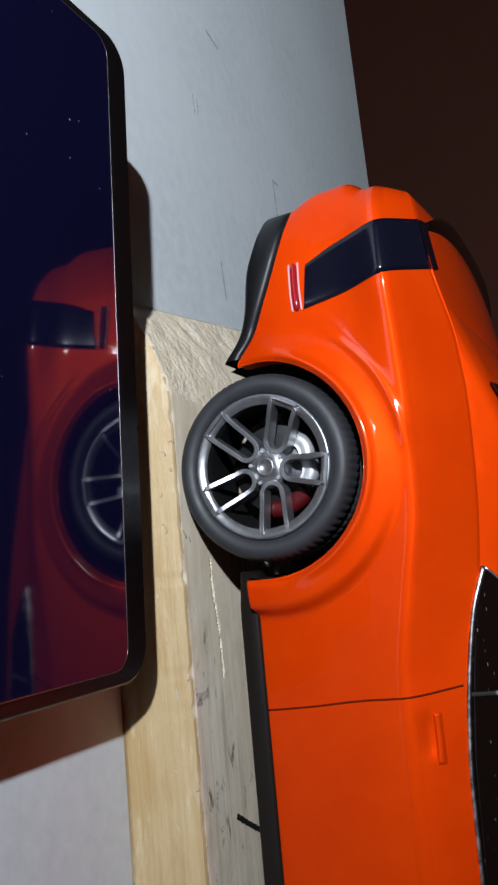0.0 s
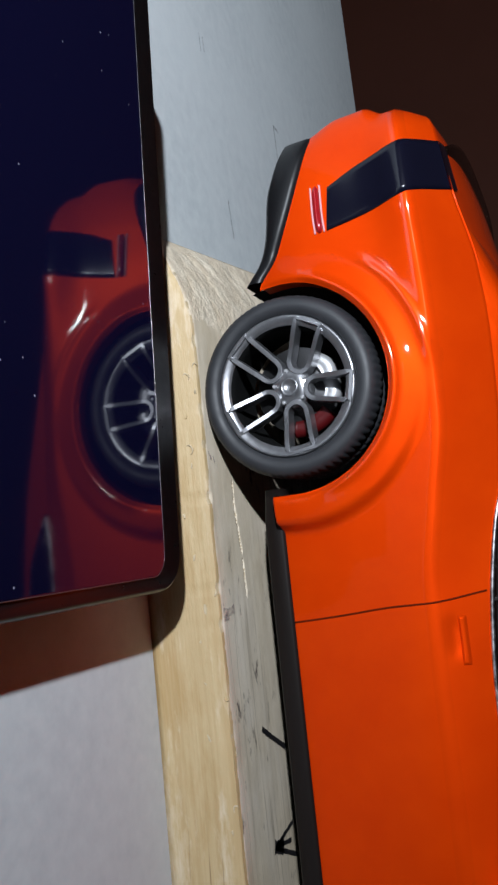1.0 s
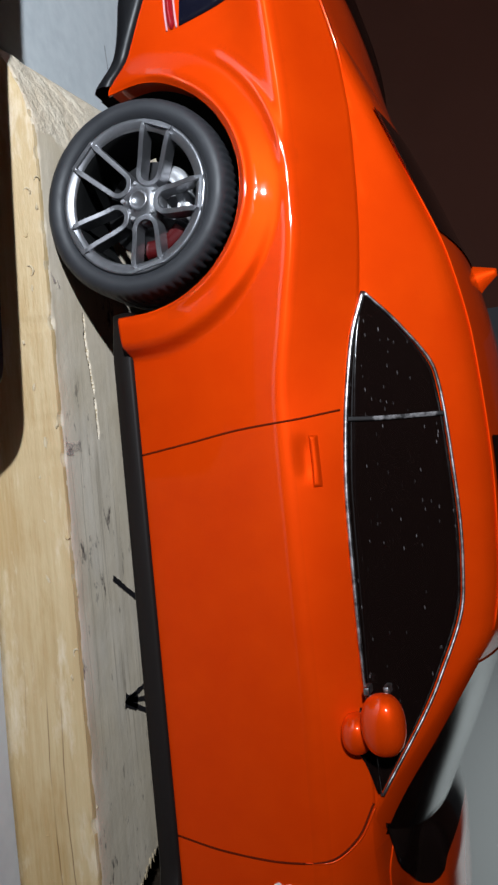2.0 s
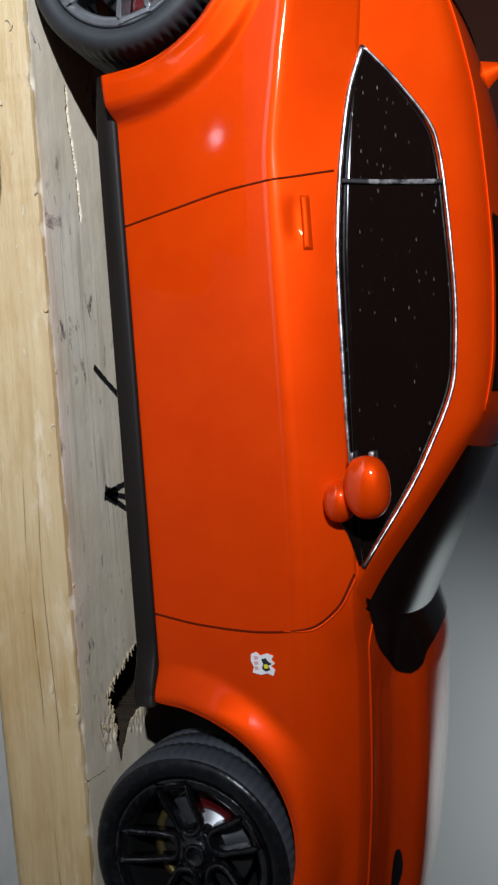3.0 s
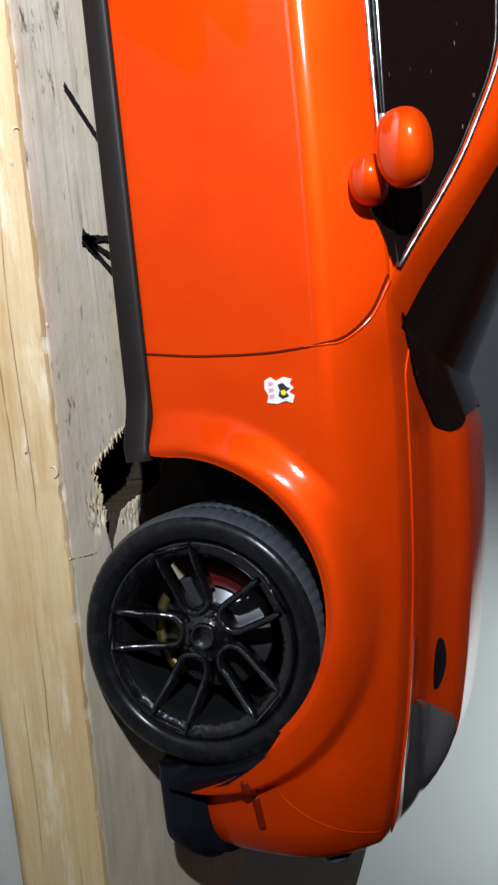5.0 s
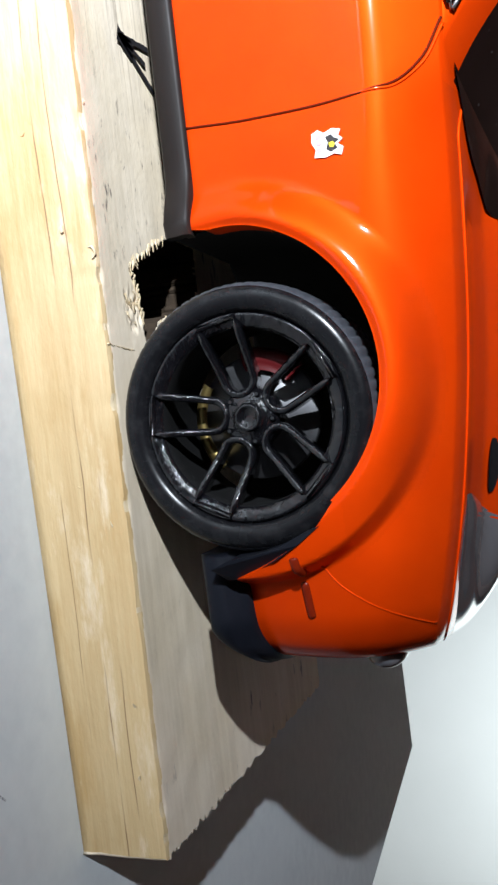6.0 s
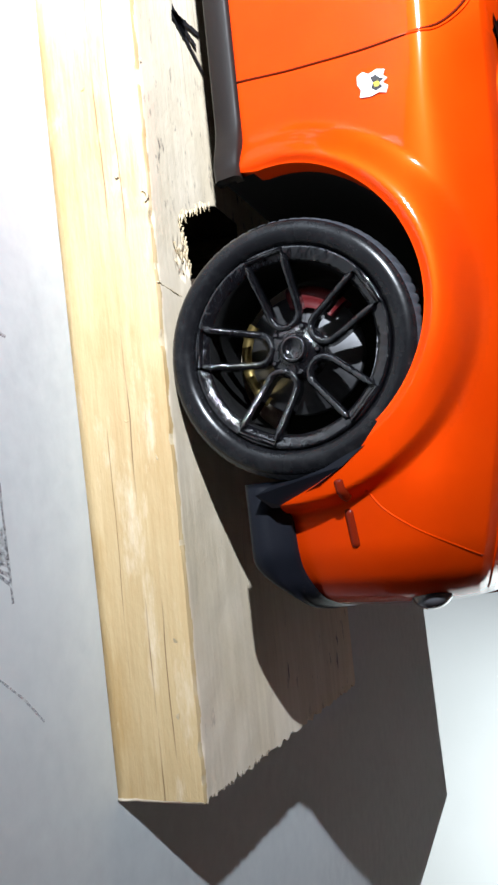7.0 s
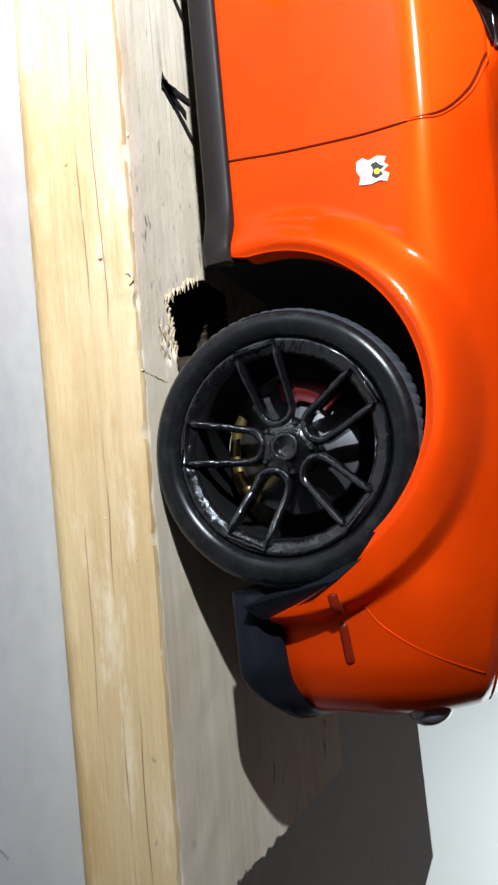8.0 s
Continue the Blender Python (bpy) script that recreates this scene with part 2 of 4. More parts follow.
TABLE = material("scuffed_white_board", (0.6, 0.62, 0.66), 0.6, spec=0.12)
n = Nodes(TABLE)
cloud = n.noise(16, 6, 0.6)
fine = n.noise(240, 5, 0.6)
n.color(n.mix(n.ramp(fine, [(0.3, G0), (0.75, G1)]), n.ramp(cloud, [(0.3, (0.51, 0.55, 0.57)), (0.7, (0.61, 0.65, 0.665))]), (0.63, 0.67, 0.68)))
n.rough(cloud, 0.55, 0.75)
n.bump(fine, 0.08, 0.0003)

SCREEN = material("phone_screen_glass", (0.004, 0.005, 0.03), 0.05, 0, 0.15, 0.02, 0.36)
n = Nodes(SCREEN)
v = n.add("ShaderNodeTexVoronoi", Scale=260.0, Randomness=1.0)
n.link(n.place, v.inputs["Vector"])
speck = n.mix(1.0, n.ramp(v.outputs["Distance"], [(0.03, G1), (0.06, G0)]), n.ramp(n.noise(45, 3), [(0.5, G0), (0.62, G1)]), "MULTIPLY")
n.color(n.mix(speck, (0.0035, 0.0035, 0.019), (0.3, 0.3, 0.4)))
n.rough(n.noise(120, 4), 0.03, 0.08)
PHONE = material("phone_frame", (0.02, 0.02, 0.023), 0.3, 0.6)
n = Nodes(PHONE)
n.rough(n.noise(500, 3), 0.22, 0.4)

PHONE_RIM = material("polished_phone_edge", (0.16, 0.15, 0.16), 0.3, 0.8)
WALL = material("dim_plaster", (0.5, 0.51, 0.47), 0.8)
n = Nodes(WALL)
n.color(n.mix(n.noise(3, 5), (0.44, 0.47, 0.51), (0.52, 0.55, 0.6)))
n.bump(n.noise(60, 4), 0.1, 0.002)
DARK = material("brown_wall_paint", (0.2, 0.11, 0.085), 0.85)
n = Nodes(DARK)
n.color(n.mix(n.noise(3, 5), (0.2, 0.085, 0.065), (0.27, 0.12, 0.09)))
n.bump(n.noise(60, 4), 0.1, 0.002)
RUSSET = material("russet_wall_paint", (0.5, 0.2, 0.14), 0.85)
n = Nodes(RUSSET)
n.color(n.mix(n.noise(3, 5), (0.48, 0.18, 0.12), (0.6, 0.24, 0.17)))
CEILING = material("warm_brown_boards", (0.5, 0.3, 0.22), 0.7)
n = Nodes(CEILING)
n.color(n.mix(n.noise(1, 5, 0.6, n.stretched((1.5, 14, 14))), (0.36, 0.22, 0.18), (0.46, 0.28, 0.23)))
FLOOR = material("dark_boards", (0.28, 0.27, 0.25), 0.7)
n = Nodes(FLOOR)
n.color(n.mix(n.noise(4, 6), (0.07, 0.045, 0.038), (0.1, 0.065, 0.055)))
LEG = material("table_leg_wood", (0.2, 0.12, 0.06), 0.6)
n = Nodes(LEG)
n.color(n.mix(n.noise(1, 5, 0.6, n.stretched((60, 60, 6))), (0.14, 0.08, 0.04), (0.26, 0.16, 0.08)))

# ---- builders ----


def lerp_table(rows):
    """Smooth curve through (at, value) rows."""
    xs = np.array([r[0] for r in rows], float)
    ys = np.array([r[1] for r in rows], float)
    d = np.diff(ys) / np.diff(xs)
    slope = np.empty_like(ys)
    slope[0], slope[-1] = d[0], d[-1]
    for k in range(1, len(xs) - 1):
        a, b = d[k - 1], d[k]
        slope[k] = 0 if a * b <= 0 else 2 * a * b / (a + b)

    def f(x):
        x = min(max(x, xs[0]), xs[-1])
        k = min(max(int(np.searchsorted(xs, x)) - 1, 0), len(xs) - 2)
        h = xs[k + 1] - xs[k]
        t = (x - xs[k]) / h
        return float(ys[k] * (1 + 2 * t) * (1 - t) ** 2 + slope[k] * h * t * (1 - t) ** 2 + ys[k + 1] * t * t * (3 - 2 * t) + slope[k + 1] * h * t * t * (t - 1))

    return f


def step(a, b, x):
    t = min(max((x - a) / (b - a), 0.0), 1.0)
    return t * t * (3 - 2 * t)


def mesh_of(name, verts, faces, mats, smooth=True, slots=None):
    me = bpy.data.meshes.new(name)
    me.from_pydata([tuple(v) for v in verts], [], faces)
    for m in mats if isinstance(mats, (list, tuple)) else [mats]:
        me.materials.append(m)
    if slots:
        me.polygons.foreach_set("material_index", slots)
    me.polygons.foreach_set("use_smooth", [smooth] * len(me.polygons))
    me.validate()
    me.update()
    return me


def under(name, me, parent, label="", at=None):
    ob = new(name, me)
    ob.parent = parent
    if at is not None:
        ob.matrix_local = at
    if label:
        tagged(ob, label)
    return ob


def part(name, bm, mat, parent, label="", smooth=True, at=None):
    bmesh.ops.recalc_face_normals(bm, faces=bm.faces)
    me = bpy.data.meshes.new(name)
    bm.to_mesh(me)
    bm.free()
    me.materials.append(mat)
    me.polygons.foreach_set("use_smooth", [smooth] * len(me.polygons))
    return under(name, me, parent, label, at)


def box(bm, lo, hi, bevel=0.0, seg=2):
    c = [(a + b) / 2 for a, b in zip(lo, hi)]
    s = [b - a for a, b in zip(lo, hi)]
    made = bmesh.ops.create_cube(bm, size=1, matrix=Matrix.Translation(c) @ Matrix.Diagonal((*s, 1)))
    if bevel:
        edges = {e for v in made["verts"] for e in v.link_edges}
        bmesh.ops.bevel(bm, geom=list(edges), offset=bevel, segments=seg, affect="EDGES", profile=0.5)
    return bm


def grid_faces(nu, nv, closed_u=False):
    out = []
    for i in range(nu if closed_u else nu - 1):
        for j in range(nv - 1):
            a, b = i * nv + j, ((i + 1) % nu) * nv + j
            out.append((a, b, b + 1, a + 1))
    return out


def lathe(profile, seg=96, wave=None):
    """A ring about the y axis from (radius, y) points."""
    verts = []
    for i in range(seg):
        a = 2 * math.pi * i / seg
        for k, (r, y) in enumerate(profile):
            rr = r - (wave(i, k) if wave else 0)
            verts.append((rr * math.cos(a), y, rr * math.sin(a)))
    return verts, grid_faces(seg, len(profile), True)


def tube(points, radius, sides=8, closed=False):
    """A round bar through the points."""
    pts = [Vector(p) for p in points]
    verts, n = [], len(pts)
    up = Vector((0, 1, 0.01)).normalized()
    for i, p in enumerate(pts):
        a = pts[(i - 1) % n] if closed or i else p
        b = pts[(i + 1) % n] if closed or i < n - 1 else p
        d = (b - a).normalized()
        u = d.cross(up).normalized()
        w = u.cross(d).normalized()
        r = radius(i / max(n - 1, 1)) if callable(radius) else radius
        for k in range(sides):
            t = 2 * math.pi * k / sides
            verts.append(p + u * (r * math.cos(t)) + w * (r * math.sin(t)))
    faces = []
    for i in range(n if closed else n - 1):
        for k in range(sides):
            a, b = i * sides, ((i + 1) % n) * sides
            faces.append((a + k, a + (k + 1) % sides, b + (k + 1) % sides, b + k))
    if not closed:
        faces += [tuple(range(sides))[::-1], tuple(range((n - 1) * sides, n * sides))]
    return verts, faces


# ---- room, table ----
TABLE_AT = pose(0.331, 0.285, 0, 0, 0, 3.4)  # far front corner of the board
TABLE_SIZE = (0.85, 0.70)
FLOOR_Z = -0.74


def slab(name, lo, hi, mat, label, kind="structure"):
    bm = box(bmesh.new(), lo, hi)
    me = bpy.data.meshes.new(name)
    bm.to_mesh(me)
    bm.free()
    me.materials.append(mat)
    return tagged(new(name, me), label, name.split("_")[0], kind=kind)


slab("floor", (-2.2, -2.2, FLOOR_Z - 0.1), (3.2, 2.6, FLOOR_Z), FLOOR, "dark brown floor of the unlit room")
slab("ceiling", (-2.2, -2.2, 1.5), (3.2, 2.6, 1.6), CEILING, "warm brown boarded ceiling in the dark")
slab("wall_back", (-2.2, 2.5, FLOOR_Z), (3.2, 2.6, 1.5), RUSSET, "russet painted wall in the dark")
slab("wall_panel", (-0.45, 2.46, FLOOR_Z), (3.1, 2.5, 1.05), WALL, "pale plaster wainscot lit from above")
slab("wall_front", (-2.2, -2.2, FLOOR_Z), (3.2, -2.1, 1.5), DARK, "dark brown painted wall in the dark")
slab("wall_rear", (-2.2, -2.1, FLOOR_Z), (-2.1, 2.5, 1.5), DARK, "dark brown painted wall in the dark")
slab("wall_side", (3.1, -2.1, FLOOR_Z), (3.2, 2.5, 1.5), DARK, "dark brown painted wall in the dark")


def build_table():
    root = tagged(new("work_table"), "scuffed white board table with wooden legs", "table")
    root.matrix_world = TABLE_AT
    bm = box(bmesh.new(), (-TABLE_SIZE[0], -TABLE_SIZE[1], -0.022), (0, 0, 0.0), 0.001)
    part("tabletop", bm, TABLE, root, smooth=False)
    for x in (0.04 - TABLE_SIZE[0], -0.04):
        for y in (0.04 - TABLE_SIZE[1], -0.04):
            part("leg", box(bmesh.new(), (x - 0.02, y - 0.02, FLOOR_Z), (x + 0.02, y + 0.02, -0.022), 0.002), LEG, root, smooth=False)
    return root


build_table()

# ---- plank ----
PLANK_TOP = 0.015
X0, X1 = -0.0375, 0.2285


def plank_edge(x):
    return -0.0012


plank_foot = lerp_table([(-0.05, -0.005), (0.064, -0.0047), (0.1, -0.005), (0.157, -0.0032), (0.187, -0.002), (0.228, -0.0005)])


def fuzz(x, y, z=0.0, s=400.0):
    return noise.noise(Vector((x * s, y * s, z * s)))


tear_near = lerp_table([(0.1300, 0.0262), (0.1308, 0.0237), (0.1341, 0.0160), (0.1384, 0.0093), (0.1420, 0.0109), (0.1477, 0.0116), (0.1521, 0.0127)])
tear_far = lerp_table([(0.1300, 0.0360), (0.1424, 0.0340), (0.1436, 0.0270), (0.1451, 0.0188), (0.1478, 0.0152), (0.1500, 0.0137), (0.1521, 0.0129)])


def gouge_depth(x, y):
    """The torn hole before the front wheel, the scuffed wood round it and the crack before the rear wheel."""
    d, hole = 0.0, False
    if 0.1302 < x < 0.1521:
        jag = 0.0010 * fuzz(x * 0.6, y, 0, 500) + 0.0007 * fuzz(x, y * 0.5, 3, 1300)
        inside = min(y - tear_near(x), tear_far(x) - y) + jag * min(1.0, 5 * (tear_far(x) - tear_near(x)) / 0.02)
        if inside > 0:
            d, hole = 0.0145 * step(0.0, 0.0008, inside), True
    if not hole:
        for cx, cy, rx, ry in ((0.1462, 0.0232, 0.0048, 0.0068), (0.1445, 0.0085, 0.0046, 0.0034)):
            q = math.hypot((x - cx) / rx, (y - cy) / ry)
            if q < 1:
                d = max(d, 0.0006 * step(1.0, 0.6, q) * max(0.0, 0.3 + fuzz(x * 0.5, y, 2, 900)))
    if 0.017 < x < 0.0445:
        off = abs(y - 0.0112 - 0.0018 * step(0.024, 0.036, x) - 0.0005 * fuzz(x, 0, 1, 300) - 0.0003 * fuzz(x, 0, 2, 1100))
        wide = 0.0005 * max(0.0, 0.6 + fuzz(x, 0, 4, 420)) * step(0.017, 0.019, x) * step(0.0445, 0.042, x)
        d = max(d, 0.0009 * step(wide, wide * 0.4, off)) if wide > 0 else d
    return d, hole


def build_plank():
    root = tagged(new("wood_plank"), "pale pine plank with weathered top, torn edges and marker strokes", "plank")
    width = 0.089
    xs = np.concatenate([np.linspace(X0, -0.02, 60)[:-1], np.linspace(-0.02, 0.015, 40)[:-1], np.linspace(0.015, 0.046, 130)[:-1], np.linspace(0.046, 0.126, 90)[:-1],
                         np.linspace(0.126, 0.153, 130)[:-1], np.linspace(0.153, 0.22, 80)[:-1], np.linspace(0.22, X1, 40)])
    ys = np.concatenate([np.linspace(0, 0.0015, 9)[:-1], np.linspace(0.0015, 0.0275, 120)[:-1], np.linspace(0.0275, width, 50)])
    nx, ny = len(xs), len(ys)
    verts, slots, faces, holes = [], [], [], []
    for i in range(nx):
        u = (float(xs[i]) - X0) / (X1 - X0)
        for j in range(ny):
            x = float(xs[i])
            y = plank_edge(x) + float(ys[j])
            z = PLANK_TOP + 0.00012 * fuzz(x, y, 0, 160)
            end = max(0.0, 1 - (1 - u) * 60)
            x += -0.12 * (y - plank_edge(x)) * max(0.0, 1 - u * 30) + end * (0.045 * (y - plank_edge(x)) + 0.0011 * fuzz(0.3, y, 0, 600) + 0.0009 * fuzz(0.7, y, 0, 1900))
            g, hole = gouge_depth(x, y)
            holes.append(hole)
            near = max(0.0, 1 - (y - plank_edge(x)) / 0.0014)
            z -= 0.0003 * near * near + 0.0011 * near * max(0.0, fuzz(x, 0, 9, 260) - 0.12)
            rear = max(0.0, 1 - (x - X0) / 0.021)
            z -= rear ** 1.6 * 0.0075 * (1 + 0.1 * fuzz(x, y, 4, 140)) - min(1.0, rear * 3) * 0.00012 * fuzz(x, y, 6, 300)
            verts.append((x, y, z - g))
    faces = grid_faces(nx, ny)
    for f in faces:
        cx = sum(verts[k][0] for k in f) / 4
        cy = sum(verts[k][1] for k in f) / 4
        deep = gouge_depth(cx, cy)[0]
        hole = any(holes[k] for k in f)
        torn = deep > 0.0004
        ragged = cx < X0 + 0.019 + 0.003 * fuzz(cx, cy, 1, 160) + 0.001 * fuzz(cx, cy, 1, 600)
        worn = cy < plank_edge(cx) + 0.0008 + 0.0007 * fuzz(cx, 0, 2, 180)
        chipped = worn and fuzz(cx, 0, 9, 260) > 0.22
        # slot 4: walls and bottom of the hole, shade painted in by colour
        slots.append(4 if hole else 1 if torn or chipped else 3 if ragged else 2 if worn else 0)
    under("top_face", mesh_of("top_face", verts, faces, [WOOD_TOP, WOOD_RAW, WOOD_SIDE, ROUGH_END, HOLE_SHADE], True, slots), root, "weathered greyish top with torn hollows")
    # side, ends and underside
    rim = [(i, 0) for i in range(nx)] + [(nx - 1, j) for j in range(1, ny)] + [(i, ny - 1) for i in range(nx - 2, -1, -1)] + [(0, j) for j in range(ny - 2, 0, -1)]
    rows = 10
    sv, n_rim = [], len(rim)
    for i, j in rim:
        x, y, z = verts[i * ny + j]
        for k in range(rows):
            t = k / (rows - 1)
            back = -0.006 * t if i == 0 else 0.0
            out = -0.00025 * math.sin(min(t * 6, 1.57)) + (plank_foot(x) - plank_edge(x)) * t if j == 0 else 0.0
            wob = 0.00008 * fuzz(x * 0.4, t * 0.12, 0, 40)
            tip = 0.0006 * fuzz(y, t, 5, 30) * t if i == nx - 1 else 0.0
            sv.append((x + back + tip, y + out + wob, z * (1 - t)))
    side = grid_faces(n_rim, rows, True)
    sl = []
    for f in side:
        i, j = rim[min(f[0] // rows, n_rim - 1)]
        sl.append(1 if i in (0, nx - 1) else 0)
    base = [tuple(k * rows + rows - 1 for k in range(n_rim))]
    under("side_face", mesh_of("side_face", sv, side + base, [WOOD_SIDE, ROUGH_END], True, sl + [0]), root, "yellow pine side with long grain lines")
    rng = random.Random(5)
    for k in range(16):
        x = rng.uniform(-0.015, 0.222)
        on_top = rng.random() < 0.45
        y = plank_edge(x) + (rng.uniform(0.0, 0.004) if on_top else -0.0006)
        z = PLANK_TOP - (0.0001 if on_top else rng.uniform(0.0006, 0.006))
        size = rng.uniform(0.0002, 0.00042)
        bm = bmesh.new()
        bmesh.ops.create_icosphere(bm, subdivisions=1, radius=size)
        for vert in bm.verts:
            vert.co *= 0.5 + 1.0 * rng.random()
            vert.co.x *= 2.6
            vert.co.y *= 0.45
        if not on_top:
            y += (plank_foot(x) - plank_edge(x)) * (1 - z / PLANK_TOP) + 0.0004
        part("splinter", bm, WOOD_RAW, root, at=pose(x, y, z, 0, rng.uniform(-25, 25), rng.uniform(-30, 30)), smooth=False)
    # fibres standing up along the torn edge of the hole and on the scuffed wood beside it
    for k in range(52):
        if k < 30:
            x = 0.1312 + 0.0150 * k / 29
            y = tear_near(x) + rng.uniform(-0.0007, 0.0003)
            turn = rng.uniform(-35, 35)
        elif k < 42:
            x, turn = rng.uniform(0.1438, 0.1490), rng.uniform(-15, 15)
            y = tear_far(x) + rng.uniform(0.0004, 0.0080)
        else:
            x, y, turn = rng.uniform(0.1415, 0.1475), rng.uniform(0.0062, 0.0104), rng.uniform(10, 45)
        bm = bmesh.new()
        long, thick = rng.uniform(0.0007, 0.0022), rng.uniform(0.00012, 0.00034)
        bmesh.ops.create_cone(bm, segments=5, radius1=thick, radius2=thick * 0.2, depth=long)
        part("splinter", bm, WOOD_RAW, root, at=pose(x, y, PLANK_TOP + 0.0001, 0, rng.uniform(75, 105), turn), smooth=False)
    # pale split across the edge by the front wheel
    pts = [(0.1507 + 0.0006 * t + 0.0002 * fuzz(t, 0, 1, 9), -0.0010 + 0.0082 * t, PLANK_TOP - 0.00008) for t in (k / 24 for k in range(25))]
    under("split_edge", mesh_of("split_edge", *tube(pts, lambda t: 0.00014 + 0.00016 * abs(fuzz(t, 0, 3, 11)), 7), WOOD_RAW), root, "pale raised split across the edge")
    # knocks in the side
    for x, z, size in ((-0.0075, 0.0146, 0.0007), (-0.0051, 0.0124, 0.0010), (0.0031, 0.0115, 0.0006), (0.0106, 0.0116, 0.0011), (0.0851, 0.0144, 0.0008), (0.0912, 0.0087, 0.0006), (0.0629, 0.0146, 0.0006), (0.118, 0.0060, 0.0005), (0.137, 0.0141, 0.0009), (0.171, 0.0080, 0.0006)):
        y = plank_edge(x) + (plank_foot(x) - plank_edge(x)) * (1 - z / PLANK_TOP) - 0.00014
        first = fuzz(x, z, 8, 90) * 8
        ring = [(x + size * (1 + 0.25 * fuzz(x, k, 1, 1.7)) * math.cos(first + k * math.pi / 13), y, z + 0.8 * size * (1 + 0.25 * fuzz(z, k, 5, 1.3)) * math.sin(first + k * math.pi / 13)) for k in range(16)]
        under("knock", mesh_of("knock", *tube(ring, lambda t: (0.00008 + 0.16 * size) * math.sin(math.pi * (0.06 + 0.88 * t)), 7), WOOD_RAW if size > 0.0006 else WOOD_SIDE), root, "lifted lip of a small knock in the wood")
    return root


build_plank()


def stroke(points, width, z=PLANK_TOP + 0.0003):
    """A flat marker stroke along the points, drawn on the plank."""
    bm = bmesh.new()
    pts = []
    for (ax, ay), (bx, by) in zip(points, points[1:]):
        for k in range(12):
            t = k / 12
            pts.append((ax + (bx - ax) * t, ay + (by - ay) * t))
    pts.append(points[-1])
    left, right = [], []
    for i, (x, y) in enumerate(pts):
        a, b = pts[max(i - 1, 0)], pts[min(i + 1, len(pts) - 1)]
        d = Vector((b[0] - a[0], b[1] - a[1])).normalized()
        w = width * (0.85 + 0.4 * fuzz(x, y, 0, 900))
        left.append(bm.verts.new((x - d.y * w / 2, y + d.x * w / 2, z)))
        right.append(bm.verts.new((x + d.y * w / 2, y - d.x * w / 2, z)))
    for i in range(len(pts) - 1):
        bm.faces.new((left[i], right[i], right[i + 1], left[i + 1]))
    return bm


def marks():
    root = tagged(new("marker_stroke"), "black marker tick drawn on the plank top", "marking")
    part("ink_line", stroke([(0.0728, 0.0133), (0.0762, 0.0190), (0.0800, 0.0258)], 0.0014), INK, root)
    root = tagged(new("marker_stroke"), "black marker wedge drawn on the plank top", "marking")
    part("ink_line", stroke([(0.0966, 0.0255), (0.0984, 0.0140), (0.1042, 0.0262)], 0.0012), INK, root)
    part("ink_line", stroke([(0.0984, 0.0150), (0.1000, 0.0235)], 0.0012), INK, root)
    part("ink_line", stroke([(0.0981, 0.0138), (0.0990, 0.0165), (0.0996, 0.0190)], 0.0034), INK, root)
    root = tagged(new("ink_smudge"), "faint purple smudge on the plank's edge", "marking")
    part("ink_line", stroke([(0.0452, -0.0004), (0.0458, 0.0018), (0.0453, 0.0052)], 0.0019), SMUDGE, root)
    part("ink_line", stroke([(0.0468, -0.0004), (0.0466, 0.0022)], 0.0014), SMUDGE, root)
    root = tagged(new("ink_smudge"), "small dark fleck on the plank's edge", "marking")
    part("ink_line", stroke([(0.0112, -0.0004), (0.0128, 0.0010)], 0.0007), SMUDGE, root)
    part("ink_line", stroke([(0.0122, 0.0018), (0.0135, 0.0024)], 0.0005), SMUDGE, root)


marks()

# ---- toy car ----
MID = 0.055
# wheel openings: middle along the car, middle height, radius
ARCHES = ((0.0005, 0.0190, 0.0223), (0.1590, 0.0172, 0.0225))
BULGE = (-0.0012, -0.0028)  # how far each wheel arch swells outwards
WHEEL_Z = 0.0195

shoulder = lerp_table([(-0.0615, 0.049), (-0.052, 0.0545), (-0.035, 0.0570), (-0.02, 0.0597), (-0.008, 0.0604), (0.008, 0.0600), (0.024, 0.0586), (0.040, 0.0552), (0.055, 0.0533), (0.074, 0.0525),
                       (0.093, 0.0522), (0.112, 0.0522), (0.119, 0.0515), (0.135, 0.0508), (0.153, 0.0497), (0.175, 0.0470), (0.19, 0.0440), (0.2, 0.0412), (0.207, 0.038)])
inset = lerp_table([(-0.0615, 0.055), (-0.0600, 0.026), (-0.0578, 0.013), (-0.0543, 0.0056), (-0.049, 0.0022), (-0.0425, 0.0008), (-0.032, 0.0), (0.184, 0.0), (0.193, 0.0012), (0.198, 0.0037),
                    (0.2005, 0.0066), (0.2022, 0.0104), (0.2038, 0.017), (0.2055, 0.029), (0.207, 0.055)])
hem = lerp_table([(-0.0615, 0.030), (-0.0507, 0.0278), (-0.0273, 0.0187), (-0.022, 0.0155), (-0.018, 0.0142), (0.15, 0.0142), (0.182, 0.0165), (0.190, 0.0156), (0.196, 0.0158), (0.2, 0.0168), (0.207, 0.020)])
crease = lerp_table([(-0.0615, 0.0470), (-0.045, 0.0492), (-0.032, 0.0495), (-0.01, 0.0500), (0.01, 0.0496), (0.028, 0.0466), (0.0435, 0.0441), (0.056, 0.0438), (0.09, 0.0437), (0.107, 0.0434), (0.121, 0.0430), (0.133, 0.0422),
                     (0.15, 0.0415), (0.175, 0.0385), (0.19, 0.0355), (0.207, 0.030)])
